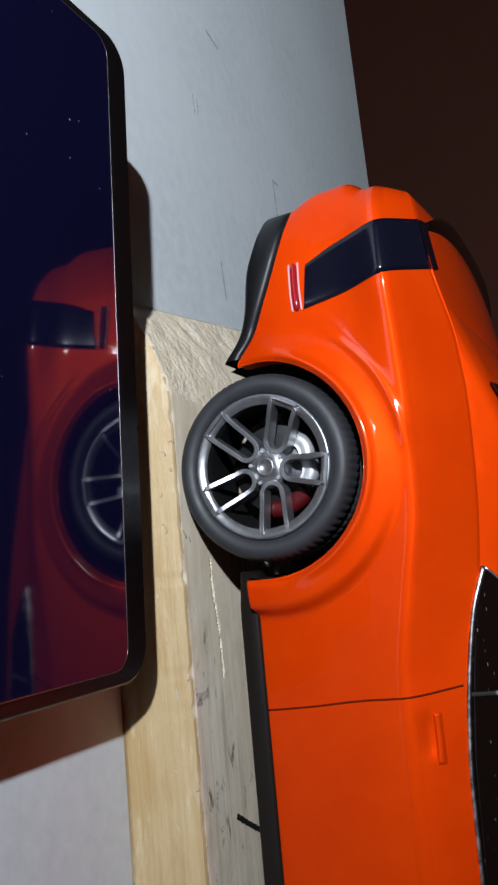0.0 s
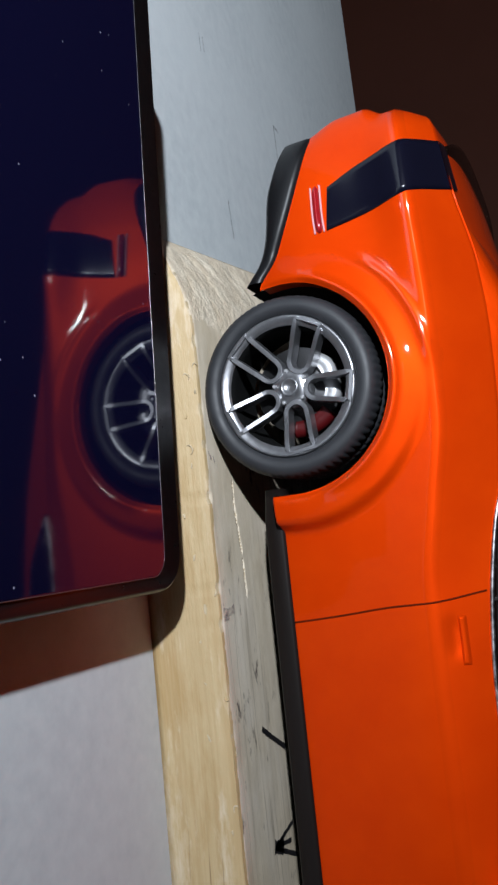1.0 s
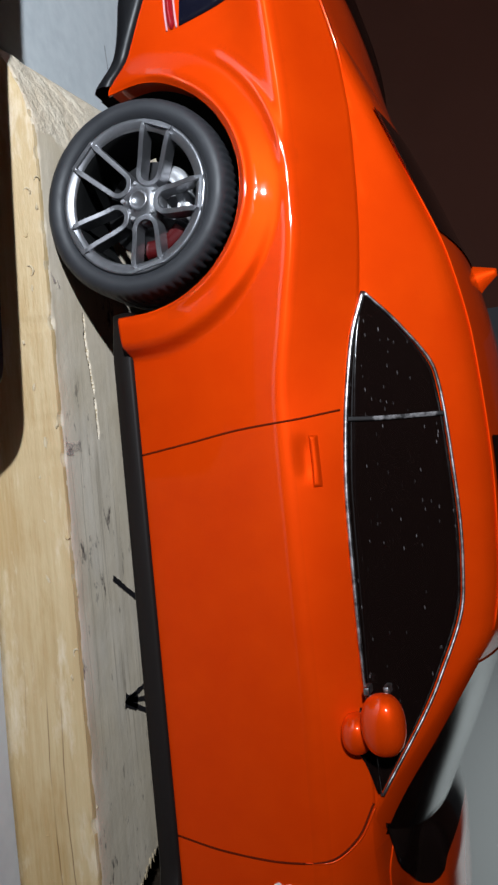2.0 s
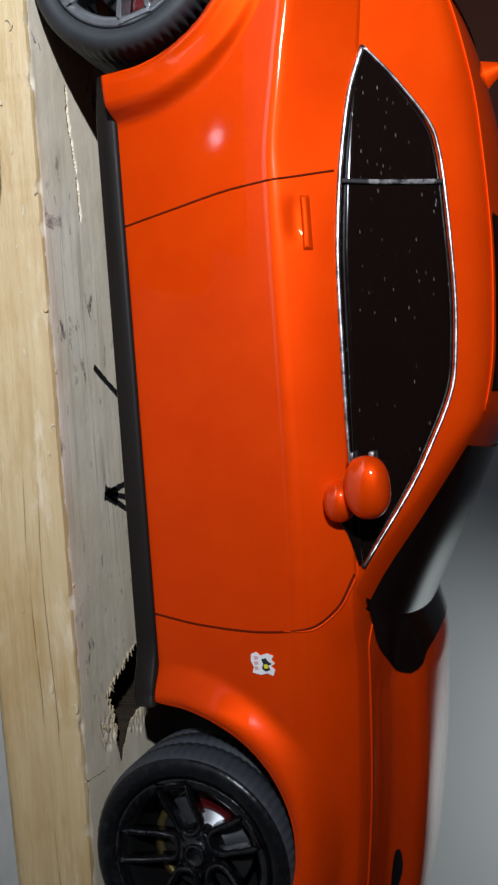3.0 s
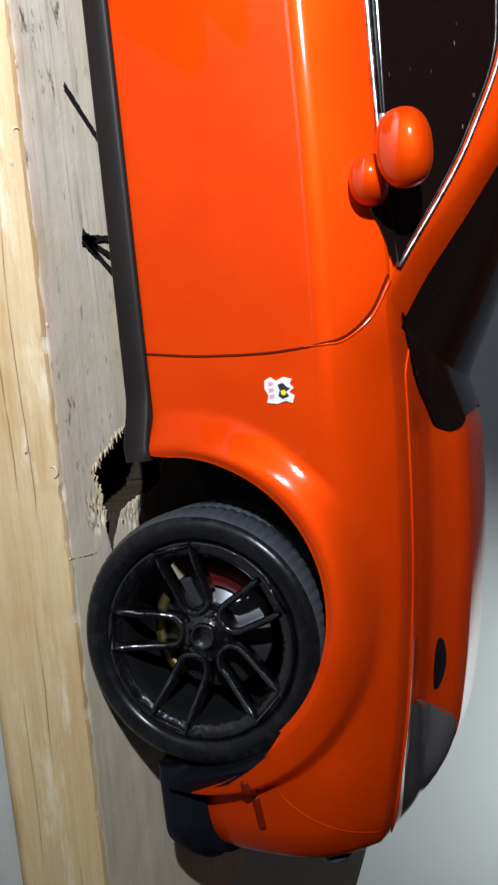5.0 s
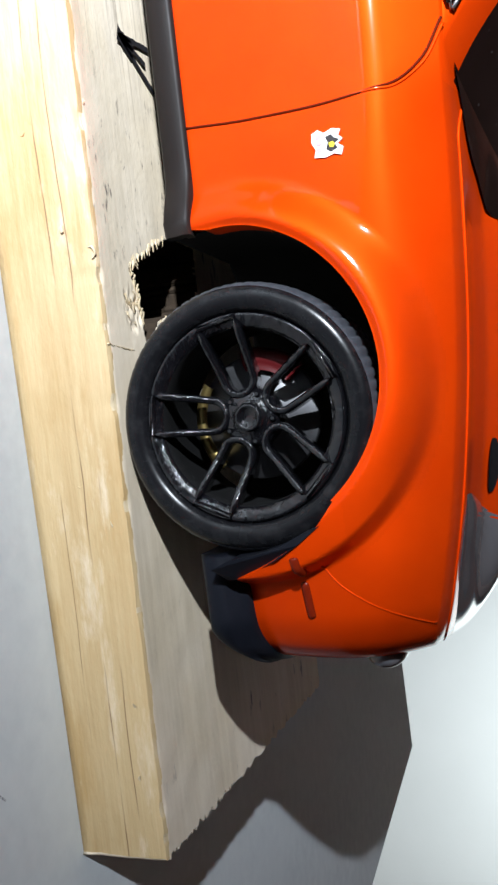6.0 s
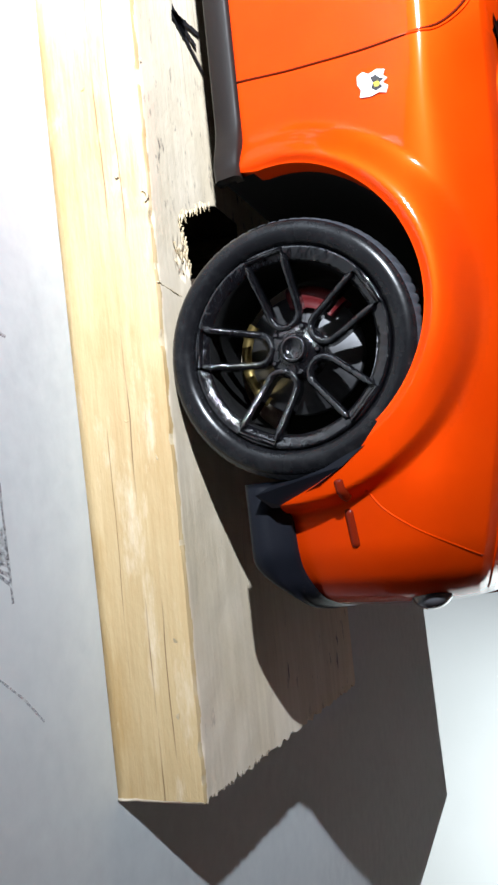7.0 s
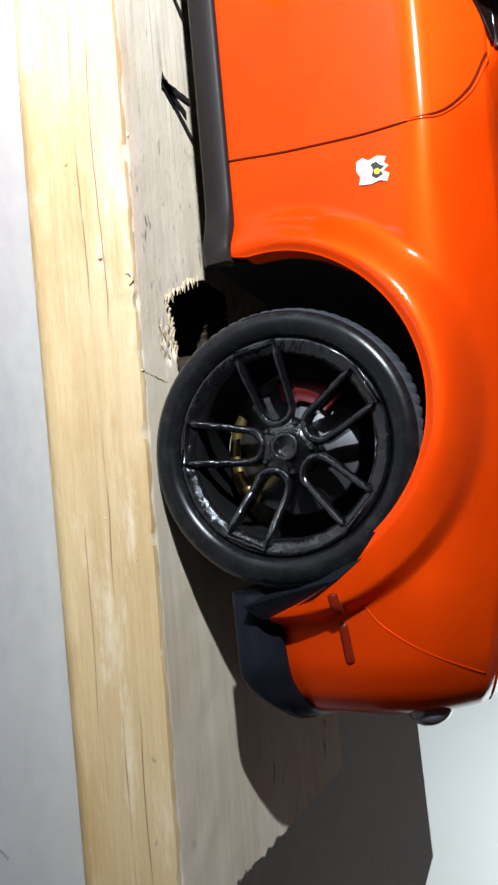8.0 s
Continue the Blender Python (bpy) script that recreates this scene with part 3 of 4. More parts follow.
crown = lerp_table([(-0.0615, 0.002), (-0.03, 0.004), (0.1, 0.005), (0.125, 0.007), (0.145, 0.0075), (0.18, 0.0075), (0.195, 0.0075), (0.207, 0.005)])


arch_front = lerp_table([(0.1765, 0.0318), (0.1803, 0.0286), (0.1840, 0.0226), (0.1868, 0.0160)])


def hem_at(x):
    """Lower edge of the painted body, with the wheel openings."""
    z = hem(x)
    for cx, cz, r in ARCHES:
        d = r * r - (x - cx) ** 2
        if d > 0:
            z = max(z, cz + math.sqrt(d))
    if 0.1765 < x < 0.1868:
        z = max(z, arch_front(x))
    return z


haunch = lerp_table([(-0.0615, 0.0), (-0.054, 0.0012), (-0.043, 0.0026), (-0.034, 0.0026), (-0.024, 0.0017), (-0.012, 0.0006), (0.004, 0.0)])  # the rear wing's crease stands proud


def side(x, z):
    """How far the near flank lies inwards at that length and height."""
    top, ridge = shoulder(x), crease(x)
    v = min(max((z - 0.0142) / (top - 0.0142), 0.0), 1.0)
    u = min(max((z - 0.0142) / (ridge - 0.0142), 0.0), 1.0)
    w = min(max((z - ridge) / (top - ridge), 0.0), 1.0)
    brow = 0.0064 + step(-0.045, -0.020, x) * step(0.130, 0.118, x) * ((top - 0.053) * 0.6 - 0.0014)  # meets the cabin's side
    above, soft = z - ridge, 0.0014 + 0.004 * step(0.125, 0.155, x)  # the crease fades out on the front wing
    ramp = 0.0 if above < -soft else above if above > soft else (above + soft) ** 2 / (4 * soft)
    y = inset(x) + 0.0006 + 0.0034 * (1 - u) ** 1.8 + 0.42 * ramp + max(0.0, brow - 0.42 * (top - ridge)) * w ** (1.2 + 0.8 * step(0.04, 0.06, x)) - haunch(x) * math.exp(-((z - ridge) / 0.006) ** 2)
    y += 0.0005 * math.exp(-((x - 0.0533) / 0.0035) ** 4 - ((z - 0.0470) / 0.0013) ** 2)  # finger hollow under the handle
    for (cx, cz, r), reach in zip(ARCHES, BULGE):
        d = math.hypot(x - cx, z - cz)
        k = step(cx - 0.006, cx + 0.012, x)
        low, wide = 0.5 + 0.4 * k, (0.0073 if cx > 0.1 else 0.0080)
        t = min(max((r + wide - d) / wide, 0.0), 1.0)
        edge = k * step(cz + 0.032, cz + 0.014, z)  # crisp towards the front, soft above
        swell = step(0.0, 0.85 if cx > 0.1 else 1.0, t)
        swell = (swell + edge * (step(0.0, 0.30, t) * (1 - 0.3 * (1 - t) ** 2) - swell)) * (low + (1 - low) * step(0.0142, 0.029, z))
        if swell > 0:
            y += swell * (reach + (0.0012 * (1 - edge) if cx > 0.1 else 0.0) - min(y, 0.006)) * step(1.0, 0.9, v) + 0.0006 * step(r + 0.0012, r, d)
        if cx < 0.1 and r < d < r + 0.006:
            y -= 0.0006 * math.exp(-((d - r - 0.0012) / 0.0009) ** 2) * step(cz + 0.004, cz + 0.012, z)  # rolled edge
        if cx < 0.1 and x < cx + 0.002 and abs(d - r - 0.0080) < 0.0035:
            y -= 0.00038 * math.exp(-((d - r - 0.0080) / 0.0009) ** 2) * step(cz + 0.014, cz + 0.022, z) * step(cx + 0.002, cx - 0.006, x)  # second edge of the flare
    return y


def tail(x, z):
    """How far the rear bumper swells backwards."""
    return 0.0028 * step(-0.046, -0.058, x) * step(0.026, 0.035, z) * step(0.0455, 0.0405, z)


def flank(x, z, lift=0.0):
    return (x - tail(x, z), side(x, z) - lift, z)


def deck(x, s):
    """Bonnet and boot surface; s from the shoulder (0) to the middle (1)."""
    y0 = side(x, shoulder(x))
    z = shoulder(x) + crown(x) * (1 - (1 - s) ** 2)
    if x > 0.125:
        k = step(0.125, 0.14, x) * step(0.204, 0.188, x)
        z += k * (0.0027 * step(0.37, 0.5, s) - 0.0012 * step(0.10, 0.2, s) * step(0.44, 0.36, s))
    return (x, y0 + s * (MID - y0), z)


def body_mesh():
    xs = list(np.linspace(-0.0615, 0.207, 330))
    for cx, cz, r in ARCHES:
        xs += [cx - r - 0.0006, cx - r, cx + r, cx + r + 0.0006]
        xs += list(cx + r * np.cos(np.linspace(0.05, math.pi - 0.05, 60)))
    xs += list(np.linspace(0.1765, 0.1872, 24))
    xs = sorted(set(round(float(x), 6) for x in xs))
    ns = 16
    verts = []
    for x in xs:
        low, top = hem_at(x), shoulder(x)
        half = [(x, side(x, low) + 0.004, low + 0.0003), (x, side(x, low) + 0.0004, low)]
        ridge = crease(x)
        rows = [0.0142 + (ridge - 0.0016 - 0.0142) * k / 80 for k in range(80)]
        rows += [ridge - 0.0016 + 0.0032 * k / 18 for k in range(18)]
        rows += [ridge + 0.0016 + (top - ridge - 0.0016) * k / 20 for k in range(21)]
        half += [flank(x, max(z, low)) for z in rows]
        half += [deck(x, k / ns) for k in range(1, ns + 1)]
        full = half + [(p[0], 2 * MID - p[1], p[2]) for p in half[-2::-1]]
        verts += full
    nv = len(verts) // len(xs)
    faces = grid_faces(len(xs), nv)
    slots = []
    for f in faces:
        x, z = verts[f[0]][0], sum(verts[k][2] for k in f) / 4
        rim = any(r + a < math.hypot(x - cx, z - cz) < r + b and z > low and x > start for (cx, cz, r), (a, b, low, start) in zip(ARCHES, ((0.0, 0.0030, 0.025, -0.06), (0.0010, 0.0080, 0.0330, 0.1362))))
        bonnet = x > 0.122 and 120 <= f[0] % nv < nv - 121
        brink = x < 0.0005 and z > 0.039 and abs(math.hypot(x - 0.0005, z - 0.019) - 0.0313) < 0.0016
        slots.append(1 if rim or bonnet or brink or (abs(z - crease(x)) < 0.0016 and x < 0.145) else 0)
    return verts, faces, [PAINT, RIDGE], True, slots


def side_patch(lower, upper, lift=0.00025, nu=40, nv=14, surf=flank):
    """A panel lying on the flank between two curves u -> (x, z), with turned-in edges."""
    verts = []
    for i in range(nu):
        u = i / (nu - 1)
        a, b = lower(u), upper(u)
        row = []
        for j in range(nv):
            t = j / (nv - 1)
            row.append(surf(a[0] + (b[0] - a[0]) * t, a[1] + (b[1] - a[1]) * t, lift))
        verts += [(row[0][0], row[0][1] + 0.0009, row[0][2])] + row + [(row[-1][0], row[-1][1] + 0.0009, row[-1][2])]
    return verts, grid_faces(nu, nv + 2)


def curve2(points):
    """u -> (x, z) along a smooth line through the points."""
    k = len(points) - 1
    fx = lerp_table([(i / k, p[0]) for i, p in enumerate(points)])
    fz = lerp_table([(i / k, p[1]) for i, p in enumerate(points)])
    return lambda u: (fx(u), fz(u))


def glass_plane(x, z, lift=0.0):
    return (x, 0.0060 + (z - 0.053) * 0.6 - lift, z + lift * 0.5)


rail = lerp_table([(-0.036, 0.0560), (-0.025, 0.0598), (-0.01, 0.0648), (0.003, 0.0692), (0.0181, 0.0740), (0.035, 0.0765), (0.0551, 0.0772), (0.0751, 0.0762), (0.0875, 0.0740),
                   (0.0946, 0.0692), (0.104, 0.0620), (0.1135, 0.0545), (0.121, 0.0500)])
roof_crown = lerp_table([(-0.036, 0.002), (0.0, 0.0045), (0.05, 0.0042), (0.09, 0.0045), (0.121, 0.0062)])


def roof(x, s, lift=0.0):
    z0 = rail(x)
    y0 = glass_plane(x, z0)[1]
    bow = 1 - (1 - s) ** 2
    return (x + 0.012 * step(0.086, 0.118, x) * bow, y0 + s * (MID - y0), z0 + roof_crown(x) * bow + lift)


def cabin_mesh():
    xs = np.linspace(-0.036, 0.121, 130)
    verts = []
    for x in xs:
        x = float(x)
        z1 = rail(x)
        z0 = min(shoulder(x) - 0.002, z1 - 0.0005)
        edge = Vector(roof(x, 0))
        half = [Vector(glass_plane(x, z0 + (z1 - z0) * k / 12)) for k in range(13)]
        half += [Vector(roof(x, k / 16)) for k in range(1, 17)]
        # round the rail
        r = 0.0022
        out = []
        for p in half:
            d = (p - edge).length
            if d < r:
                a = edge + (half[0] - edge).normalized() * r if (half[0] - edge).length > r else half[0]
                b = edge + (half[-1] - edge).normalized() * r
                t = 0.5 + 0.5 * (d / r) * (1 if p.y > edge.y else -1)
                p = a * (1 - t) ** 2 + edge * 2 * t * (1 - t) + b * t * t
            if p.z < shoulder(x):
                p = Vector((p.x, max(p.y, side(x, p.z) + 0.0006), p.z))
            out.append(p)
        verts += out + [Vector((p.x, 2 * MID - p.y, p.z)) for p in out[-2::-1]]
    return verts, grid_faces(len(xs), len(verts) // len(xs))


def roof_patch(x0, x1, s0, lift, nu=30, nv=30):
    """A glass panel on the roof line from x0 to x1; s0(u) is its near edge, mirrored on the far side."""
    verts = []
    for i in range(nu):
        u = i / (nu - 1)
        x = x0 + (x1 - x0) * u
        s = s0(u)
        for j in range(nv):
            t = j / (nv - 1)
            w = s + (2 - 2 * s) * t
            p = roof(x, w if w <= 1 else 2 - w, lift)
            verts.append(p if w <= 1 else (p[0], 2 * MID - p[1], p[2]))
    return verts, grid_faces(nu, nv)


def mirrored(verts, faces):
    return [(v[0], 2 * MID - v[1], v[2]) for v in verts], [f[::-1] for f in faces]


def line_on(points, surf, lift, n=40):
    c = curve2(points)
    return [surf(*c(i / (n - 1)), lift) for i in range(n)]


def u_spoke(thin=False):
    """One twin spoke: a closed loop, rounded at the hub and square at the rim, pointing along +x."""
    path = []
    for k in range(9):
        t = k / 8
        path.append((0.0141 - t * 0.0083, 0.0029 - 0.0006 * t))
    for k in range(1, 10):
        a = math.pi / 2 - math.pi * k / 10
        path.append((0.0058 - 0.0023 * math.cos(a), 0.0023 * math.sin(a)))
    for k in range(9):
        t = 1 - k / 8
        path.append((0.0141 - t * 0.0083, -0.0029 + 0.0006 * t))
    verts, faces = [], []
    n = len(path)
    for i, (x, z) in enumerate(path):
        a, b = path[i - 1], path[(i + 1) % n]
        d = Vector((b[0] - a[0], b[1] - a[1])).normalized()
        nx, nz = -d.y, d.x
        if i in (0, n - 1):
            nx, nz = 0.8, (0.8 if i == 0 else -0.8)
        front = -0.0006 + 0.0029 * step(0.0138, 0.0046, x)
        if thin:
            arc = [(0.00055 * math.sin(a), front + 0.0005 * (1 - math.cos(a))) for a in np.linspace(-1.5, 1.5, 8)]
            for w, y in [(-0.0006, front + 0.0024)] + arc + [(0.0006, front + 0.0024)]:
                verts.append((x + nx * w, y, z + nz * w))
            continue
        for w, y in ((-0.00064, front + 0.0034), (-0.00062, front + 0.0003), (-0.0006, front + 0.00014), (-0.00056, front + 0.00004), (-0.00049, front), (0.00049, front), (0.00056, front + 0.00004), (0.0006, front + 0.00014), (0.00062, front + 0.0003), (0.00064, front + 0.0034)):
            verts.append((x + nx * w * 0.84, y, z + nz * w * 0.84))
    for i in range(n):
        for k in range(10):
            a, b = i * 10, ((i + 1) % n) * 10
            faces.append((a + k, a + (k + 1) % 10, b + (k + 1) % 10, b + k))
    return verts, faces


def wheel_meshes(rubber, crown_rubber, metal):
    tyre_profile = [(r * 0.975, y) for r, y in [(0.0154, 0.0016), (0.0154, 0.0004), (0.0157, -0.0002), (0.0162, -0.0006), (0.0172, -0.0010), (0.0184, -0.0008), (0.0191, -0.0002), (0.0196, 0.0007), (0.0199, 0.0018), (0.0200, 0.0032),
                    (0.0200, 0.0050), (0.0194, 0.0052), (0.0194, 0.0057), (0.0200, 0.0059), (0.0200, 0.0100), (0.0194, 0.0102), (0.0194, 0.0107), (0.0200, 0.0109), (0.0199, 0.0135), (0.0192, 0.0152), (0.0172, 0.0158), (0.0152, 0.0150)]]

    def tread(i, k):
        if 8 <= k <= 9 and i % 4 == 0:
            return 0.0004
        return 0.00025 if i % 4 == 0 and 7 <= k <= 18 else 0.0

    m = {}
    m["tyre"] = mesh_of("tyre", *lathe(tyre_profile, 288, tread), [rubber, crown_rubber], True, [1 if 6 <= k <= 17 else 0 for i in range(288) for k in range(len(tyre_profile) - 1)])
    # the barrel behind the lip is black: its shade is put into the colour
    m["rim"] = mesh_of("rim", *lathe([(0.0148, 0.0020), (0.0150, 0.0006), (0.0149, -0.0001), (0.0147, -0.0003), (0.0144, -0.00025), (0.0139, -0.0001), (0.0133, 0.0002), (0.0128, 0.0006), (0.0126, 0.0030), (0.0129, 0.0060), (0.0130, 0.0140)], 128), [metal, RECESS_BLACK], True, [1 if k >= 7 else 0 for i in range(128) for k in range(10)])
    m["spoke"] = mesh_of("spoke", *u_spoke(metal is RIM_BLACK), metal, metal is RIM_BLACK)
    m["hub"] = mesh_of("hub", *lathe([(0.0, 0.0021), (0.0014, 0.0021), (0.0015, 0.0018), (0.0019, 0.0018), (0.0020, 0.0021), (0.0021, 0.0025), (0.0032, 0.0026), (0.0042, 0.0030), (0.0044, 0.0036), (0.0044, 0.0060)], 64), metal)
    m["lug_nut"] = mesh_of("lug_nut", *lathe([(0.0, 0.0012), (0.0003, 0.0012), (0.00045, 0.0014), (0.0005, 0.0030)], 6), metal if metal is RIM_BLACK else STEEL, False)
    m["brake_disc"] = mesh_of("brake_disc", *lathe([(0.0030, 0.0054), (0.0042, 0.0054), (0.0046, 0.0072), (0.0092, 0.0074), (0.0094, 0.0077), (0.0094, 0.0086), (0.0040, 0.0088)], 72), STEEL_DULL)
    verts, faces = [], []
    for i in range(15):
        a = -0.5 + i / 14.0
        for r, y in ((0.0070, 0.0063), (0.0082, 0.0057), (0.0096, 0.0058), (0.0104, 0.0066), (0.0104, 0.0100), (0.0070, 0.0100)):
            verts.append((r * math.cos(a), y, r * math.sin(a)))
    faces = grid_faces(15, 6) + [tuple(range(6))[::-1], tuple(range(14 * 6, 15 * 6))]
    faces += [(i * 6 + 5, i * 6, i * 6 + 6, i * 6 + 11) for i in range(14)]
    m["brake_caliper"] = mesh_of("brake_caliper", verts, faces, CALIPER)
    m["brake_pad"] = mesh_of("brake_pad", [(x * 0.96, y - 0.0004, z * 0.62) for x, y, z in verts], faces, STEEL)
    return m


REAR_WHEEL = wheel_meshes(TYRE, TYRE, RIM)
FRONT_WHEEL = wheel_meshes(TYRE_WET, TREAD, RIM_BLACK)


def add_wheel(root, kit, x, turn, caliper, label, far=False):
    at = pose(x, 2 * MID, WHEEL_Z, 0, 0, 180) if far else pose(x, 0, WHEEL_Z)
    tyre = under("wheel", kit["tyre"], root, label, at)
    under("rim", kit["rim"], tyre)
    under("hub", kit["hub"], tyre)
    for k in range(5):
        under("spoke", kit["spoke"], tyre, at=pose(0, 0, 0, 0, turn + 72 * k, 0))
        a = radians(turn + 36 + 72 * k)
        under("lug_nut", kit["lug_nut"], tyre, at=pose(0.0036 * math.cos(a), 0.0010, -0.0036 * math.sin(a)))
    if kit is FRONT_WHEEL:
        verts = []
        for i in range(21):
            a = -0.75 + 1.5 * i / 20
            verts += [(r * math.cos(a), y, r * math.sin(a)) for r, y in ((0.0084, 0.0070), (0.0084, 0.0062), (0.0098, 0.0062), (0.0098, 0.0074))]
        under("brake_shield", mesh_of("brake_shield", verts, grid_faces(21, 4), GOLD), tyre, "dull brass arc behind the spokes", pose(0, 0, 0, 0, 84, 0))
    else:
        for turned in (-78.0, -118.0):
            under("brake_caliper", kit["brake_pad"], tyre, "bright silver brake caliper half", pose(0, 0, 0, 0, turned, 0))
    under("brake_disc", kit["brake_disc"], tyre, "dull grey steel brake disc")
    under("brake_caliper", kit["brake_caliper"], tyre, "red brake caliper", pose(0, 0, 0, 0, caliper, 0))
    return tyre


def ellipsoid(c, r, seg=24, square=1.0):
    """A rounded lump; square below 1 makes its sides flatter and its corners fuller."""
    bm = bmesh.new()
    bmesh.ops.create_uvsphere(bm, u_segments=seg, v_segments=seg // 2, radius=1)
    for v in bm.verts:
        v.co = Vector([c[k] + r[k] * math.copysign(abs(v.co[k]) ** square, v.co[k]) for k in range(3)])
    return bm


def plinth(outline, y0, y1):
    """A solid with the outline [(x, z)] between two depths given as functions of (x, z)."""
    bm = bmesh.new()
    a = [bm.verts.new((x, y0(x, z), z)) for x, z in outline]
    b = [bm.verts.new((x, y1(x, z), z)) for x, z in outline]
    n = len(outline)
    bm.faces.new(a)
    bm.faces.new(b[::-1])
    for i in range(n):
        bm.faces.new((a[i], b[i], b[(i + 1) % n], a[(i + 1) % n]))
    return bm


def build_car():
    root = tagged(new("toy_car"), "glossy orange scale model coupe with black windows parked on the plank", "toy car")
    root.location = (0, 0, PLANK_TOP)
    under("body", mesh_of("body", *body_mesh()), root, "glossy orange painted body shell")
    under("cabin", mesh_of("cabin", *cabin_mesh(), PAINT), root, "orange roof, pillars and roof rails")

    # floor pan and wheel housings
    bm = bmesh.new()
    box(bm, (0.026, 0.012, 0.0095), (0.132, 2 * MID - 0.012, 0.02), 0.001)
    box(bm, (-0.045, 0.030, 0.0120), (0.194, 2 * MID - 0.030, 0.02), 0.001)
    part("floor_pan", bm, RECESS_BLACK, root, "dark underbody", False)
    for cx, cz, r in ARCHES:
        for far in (False, True):
            prof = [(r + 0.0002, 0.0022), (r + 0.0002, 0.024), (0.001, 0.024)]
            verts, faces = [], []
            for i in range(41):
                a0 = -0.45 if cx > 0.1 else -0.25
                a = a0 + (math.pi + 0.25 - a0) * i / 40
                for rr, y in prof:
                    verts.append((cx + rr * math.cos(a), y if not far else 2 * MID - y, cz + rr * math.sin(a)))
            under("wheel_housing", mesh_of("wheel_housing", verts, grid_faces(41, 3), RECESS_BLACK), root, "black wheel housing")

    # black lower trim on both flanks
    for far in (False, True):
        def flip(bm):
            if far:
                bmesh.ops.scale(bm, vec=(1, -1, 1), verts=bm.verts)
                bmesh.ops.translate(bm, vec=(0, 2 * MID, 0), verts=bm.verts)
            return bm

        xs = np.linspace(0.0210, 0.1367, 50)
        verts = []
        for x in xs:
            x = float(x)
            lift = 0.0022 * step(0.030, 0.0210, x)
            low = 0.0098 + 0.0008 * step(0.03, 0.02, x) + 0.0010 * step(0.1355, 0.1378, x) ** 2
            y = side(min(max(x, 0.037), 0.122), 0.0150) - 0.0028 * step(0.1265, 0.136, x)
            for yy, z in ((y + 0.006 - 0.0040 * step(0.128, 0.134, x), 0.0143), (y - 0.0003, 0.0144 + lift * 0.3), (y - 0.0007, 0.0137), (y - 0.0003, low + 0.0006), (y + 0.0006, low), (y + 0.010 - 0.0075 * step(0.128, 0.134, x), low)):
                verts.append((x, yy, z))
        f = grid_faces(50, 6) + [tuple(range(6))[::-1], tuple(range(49 * 6, 50 * 6))]
        sk = mesh_of("side_skirt", *((verts, f) if not far else mirrored(verts, f)), SKIRT)
        under("side_skirt", sk, root, "matt black side skirt")

        # rear valance
        verts = []
        xr = np.linspace(-0.0615, -0.0232, 34)
        for x in xr:
            x = float(x)
            h = hem(x)
            y = side(x, h)
            low = h - 0.0040 - 0.0030 * step(-0.030, -0.045, x)
            for yy, z in ((y + 0.006, h + 0.0003), (y - 0.0004, h + 0.0002), (y - 0.0009, h - 0.0012), (y - 0.0006, low + 0.0012), (y + 0.0010, low), (y + 0.010, low)):
                verts.append((x, yy, z))
        f = grid_faces(34, 6)
        under("rear_valance", mesh_of("rear_valance", *((verts, f) if not far else mirrored(verts, f)), BLACK), root, "black rear bumper valance")

        # front splitter
        verts = []
        xf = np.linspace(0.1832, 0.207, 34)
        for x in xf:
            x = float(x)
            h = 0.0160 + 0.0012 * step(0.1955, 0.2015, x)
            y = inset(x) + 0.0012 * step(0.197, 0.186, x)
            low = 0.0102 + 0.0045 * step(0.1945, 0.2025, x)
            for yy, z in ((y + 0.006, h + 0.0003), (y + 0.0010, h + 0.0002), (y + 0.0008, h - 0.0018), (y - 0.0006, h - 0.0024), (y - 0.0008, low + 0.0006), (y - 0.0003, low), (y + 0.012, low)):
                verts.append((x, yy, z))
        f = grid_faces(34, 7) + [tuple(range(7))[::-1]]
        under("front_splitter", mesh_of("front_splitter", *((verts, f) if not far else mirrored(verts, f)), SPLITTER), root, "blue-black front splitter lip")

        outline = [(0.1797, 0.0296), (0.1822, 0.0262), (0.1842, 0.0228), (0.1870, 0.0162), (0.1870, 0.0146), (0.1850, 0.0130), (0.1837, 0.0160), (0.1832, 0.0200), (0.1822, 0.0236), (0.1806, 0.0272)]
        lip = plinth(outline, lambda x, z: min(side(max(x, 0.1842), 0.026), 0.0) - 0.0006, lambda x, z: 0.006)
        part("arch_lip", flip(lip), SPLITTER, root, "blue-black lip on the wheel arch", False)

        # side glass, in two panes with a dividing bar
        low = curve2([(0.0243, 0.0592), (0.0315, 0.0570), (0.0400, 0.0554), (0.0471, 0.0545)])
        top = curve2([(0.0243, 0.0595), (0.0305, 0.0643), (0.0395, 0.0693), (0.0471, 0.0701)])
        v, f2 = side_patch(low, top, 0.0003, 30, 12, glass_plane)
        under("quarter_window", mesh_of("quarter_window", *((v, f2) if not far else mirrored(v, f2)), GLASS), root, "dusty black rear quarter glass")
        low = curve2([(0.0472, 0.0544), (0.0610, 0.0532), (0.0738, 0.0529), (0.0931, 0.0527), (0.1122, 0.0533)])
        top = curve2([(0.0472, 0.0702), (0.0650, 0.0706), (0.0798, 0.0697), (0.0950, 0.0639), (0.1122, 0.0535)])
        v, f2 = side_patch(low, top, 0.0003, 50, 12, glass_plane)
        under("door_window", mesh_of("door_window", *((v, f2) if not far else mirrored(v, f2)), GLASS), root, "dusty black door glass")
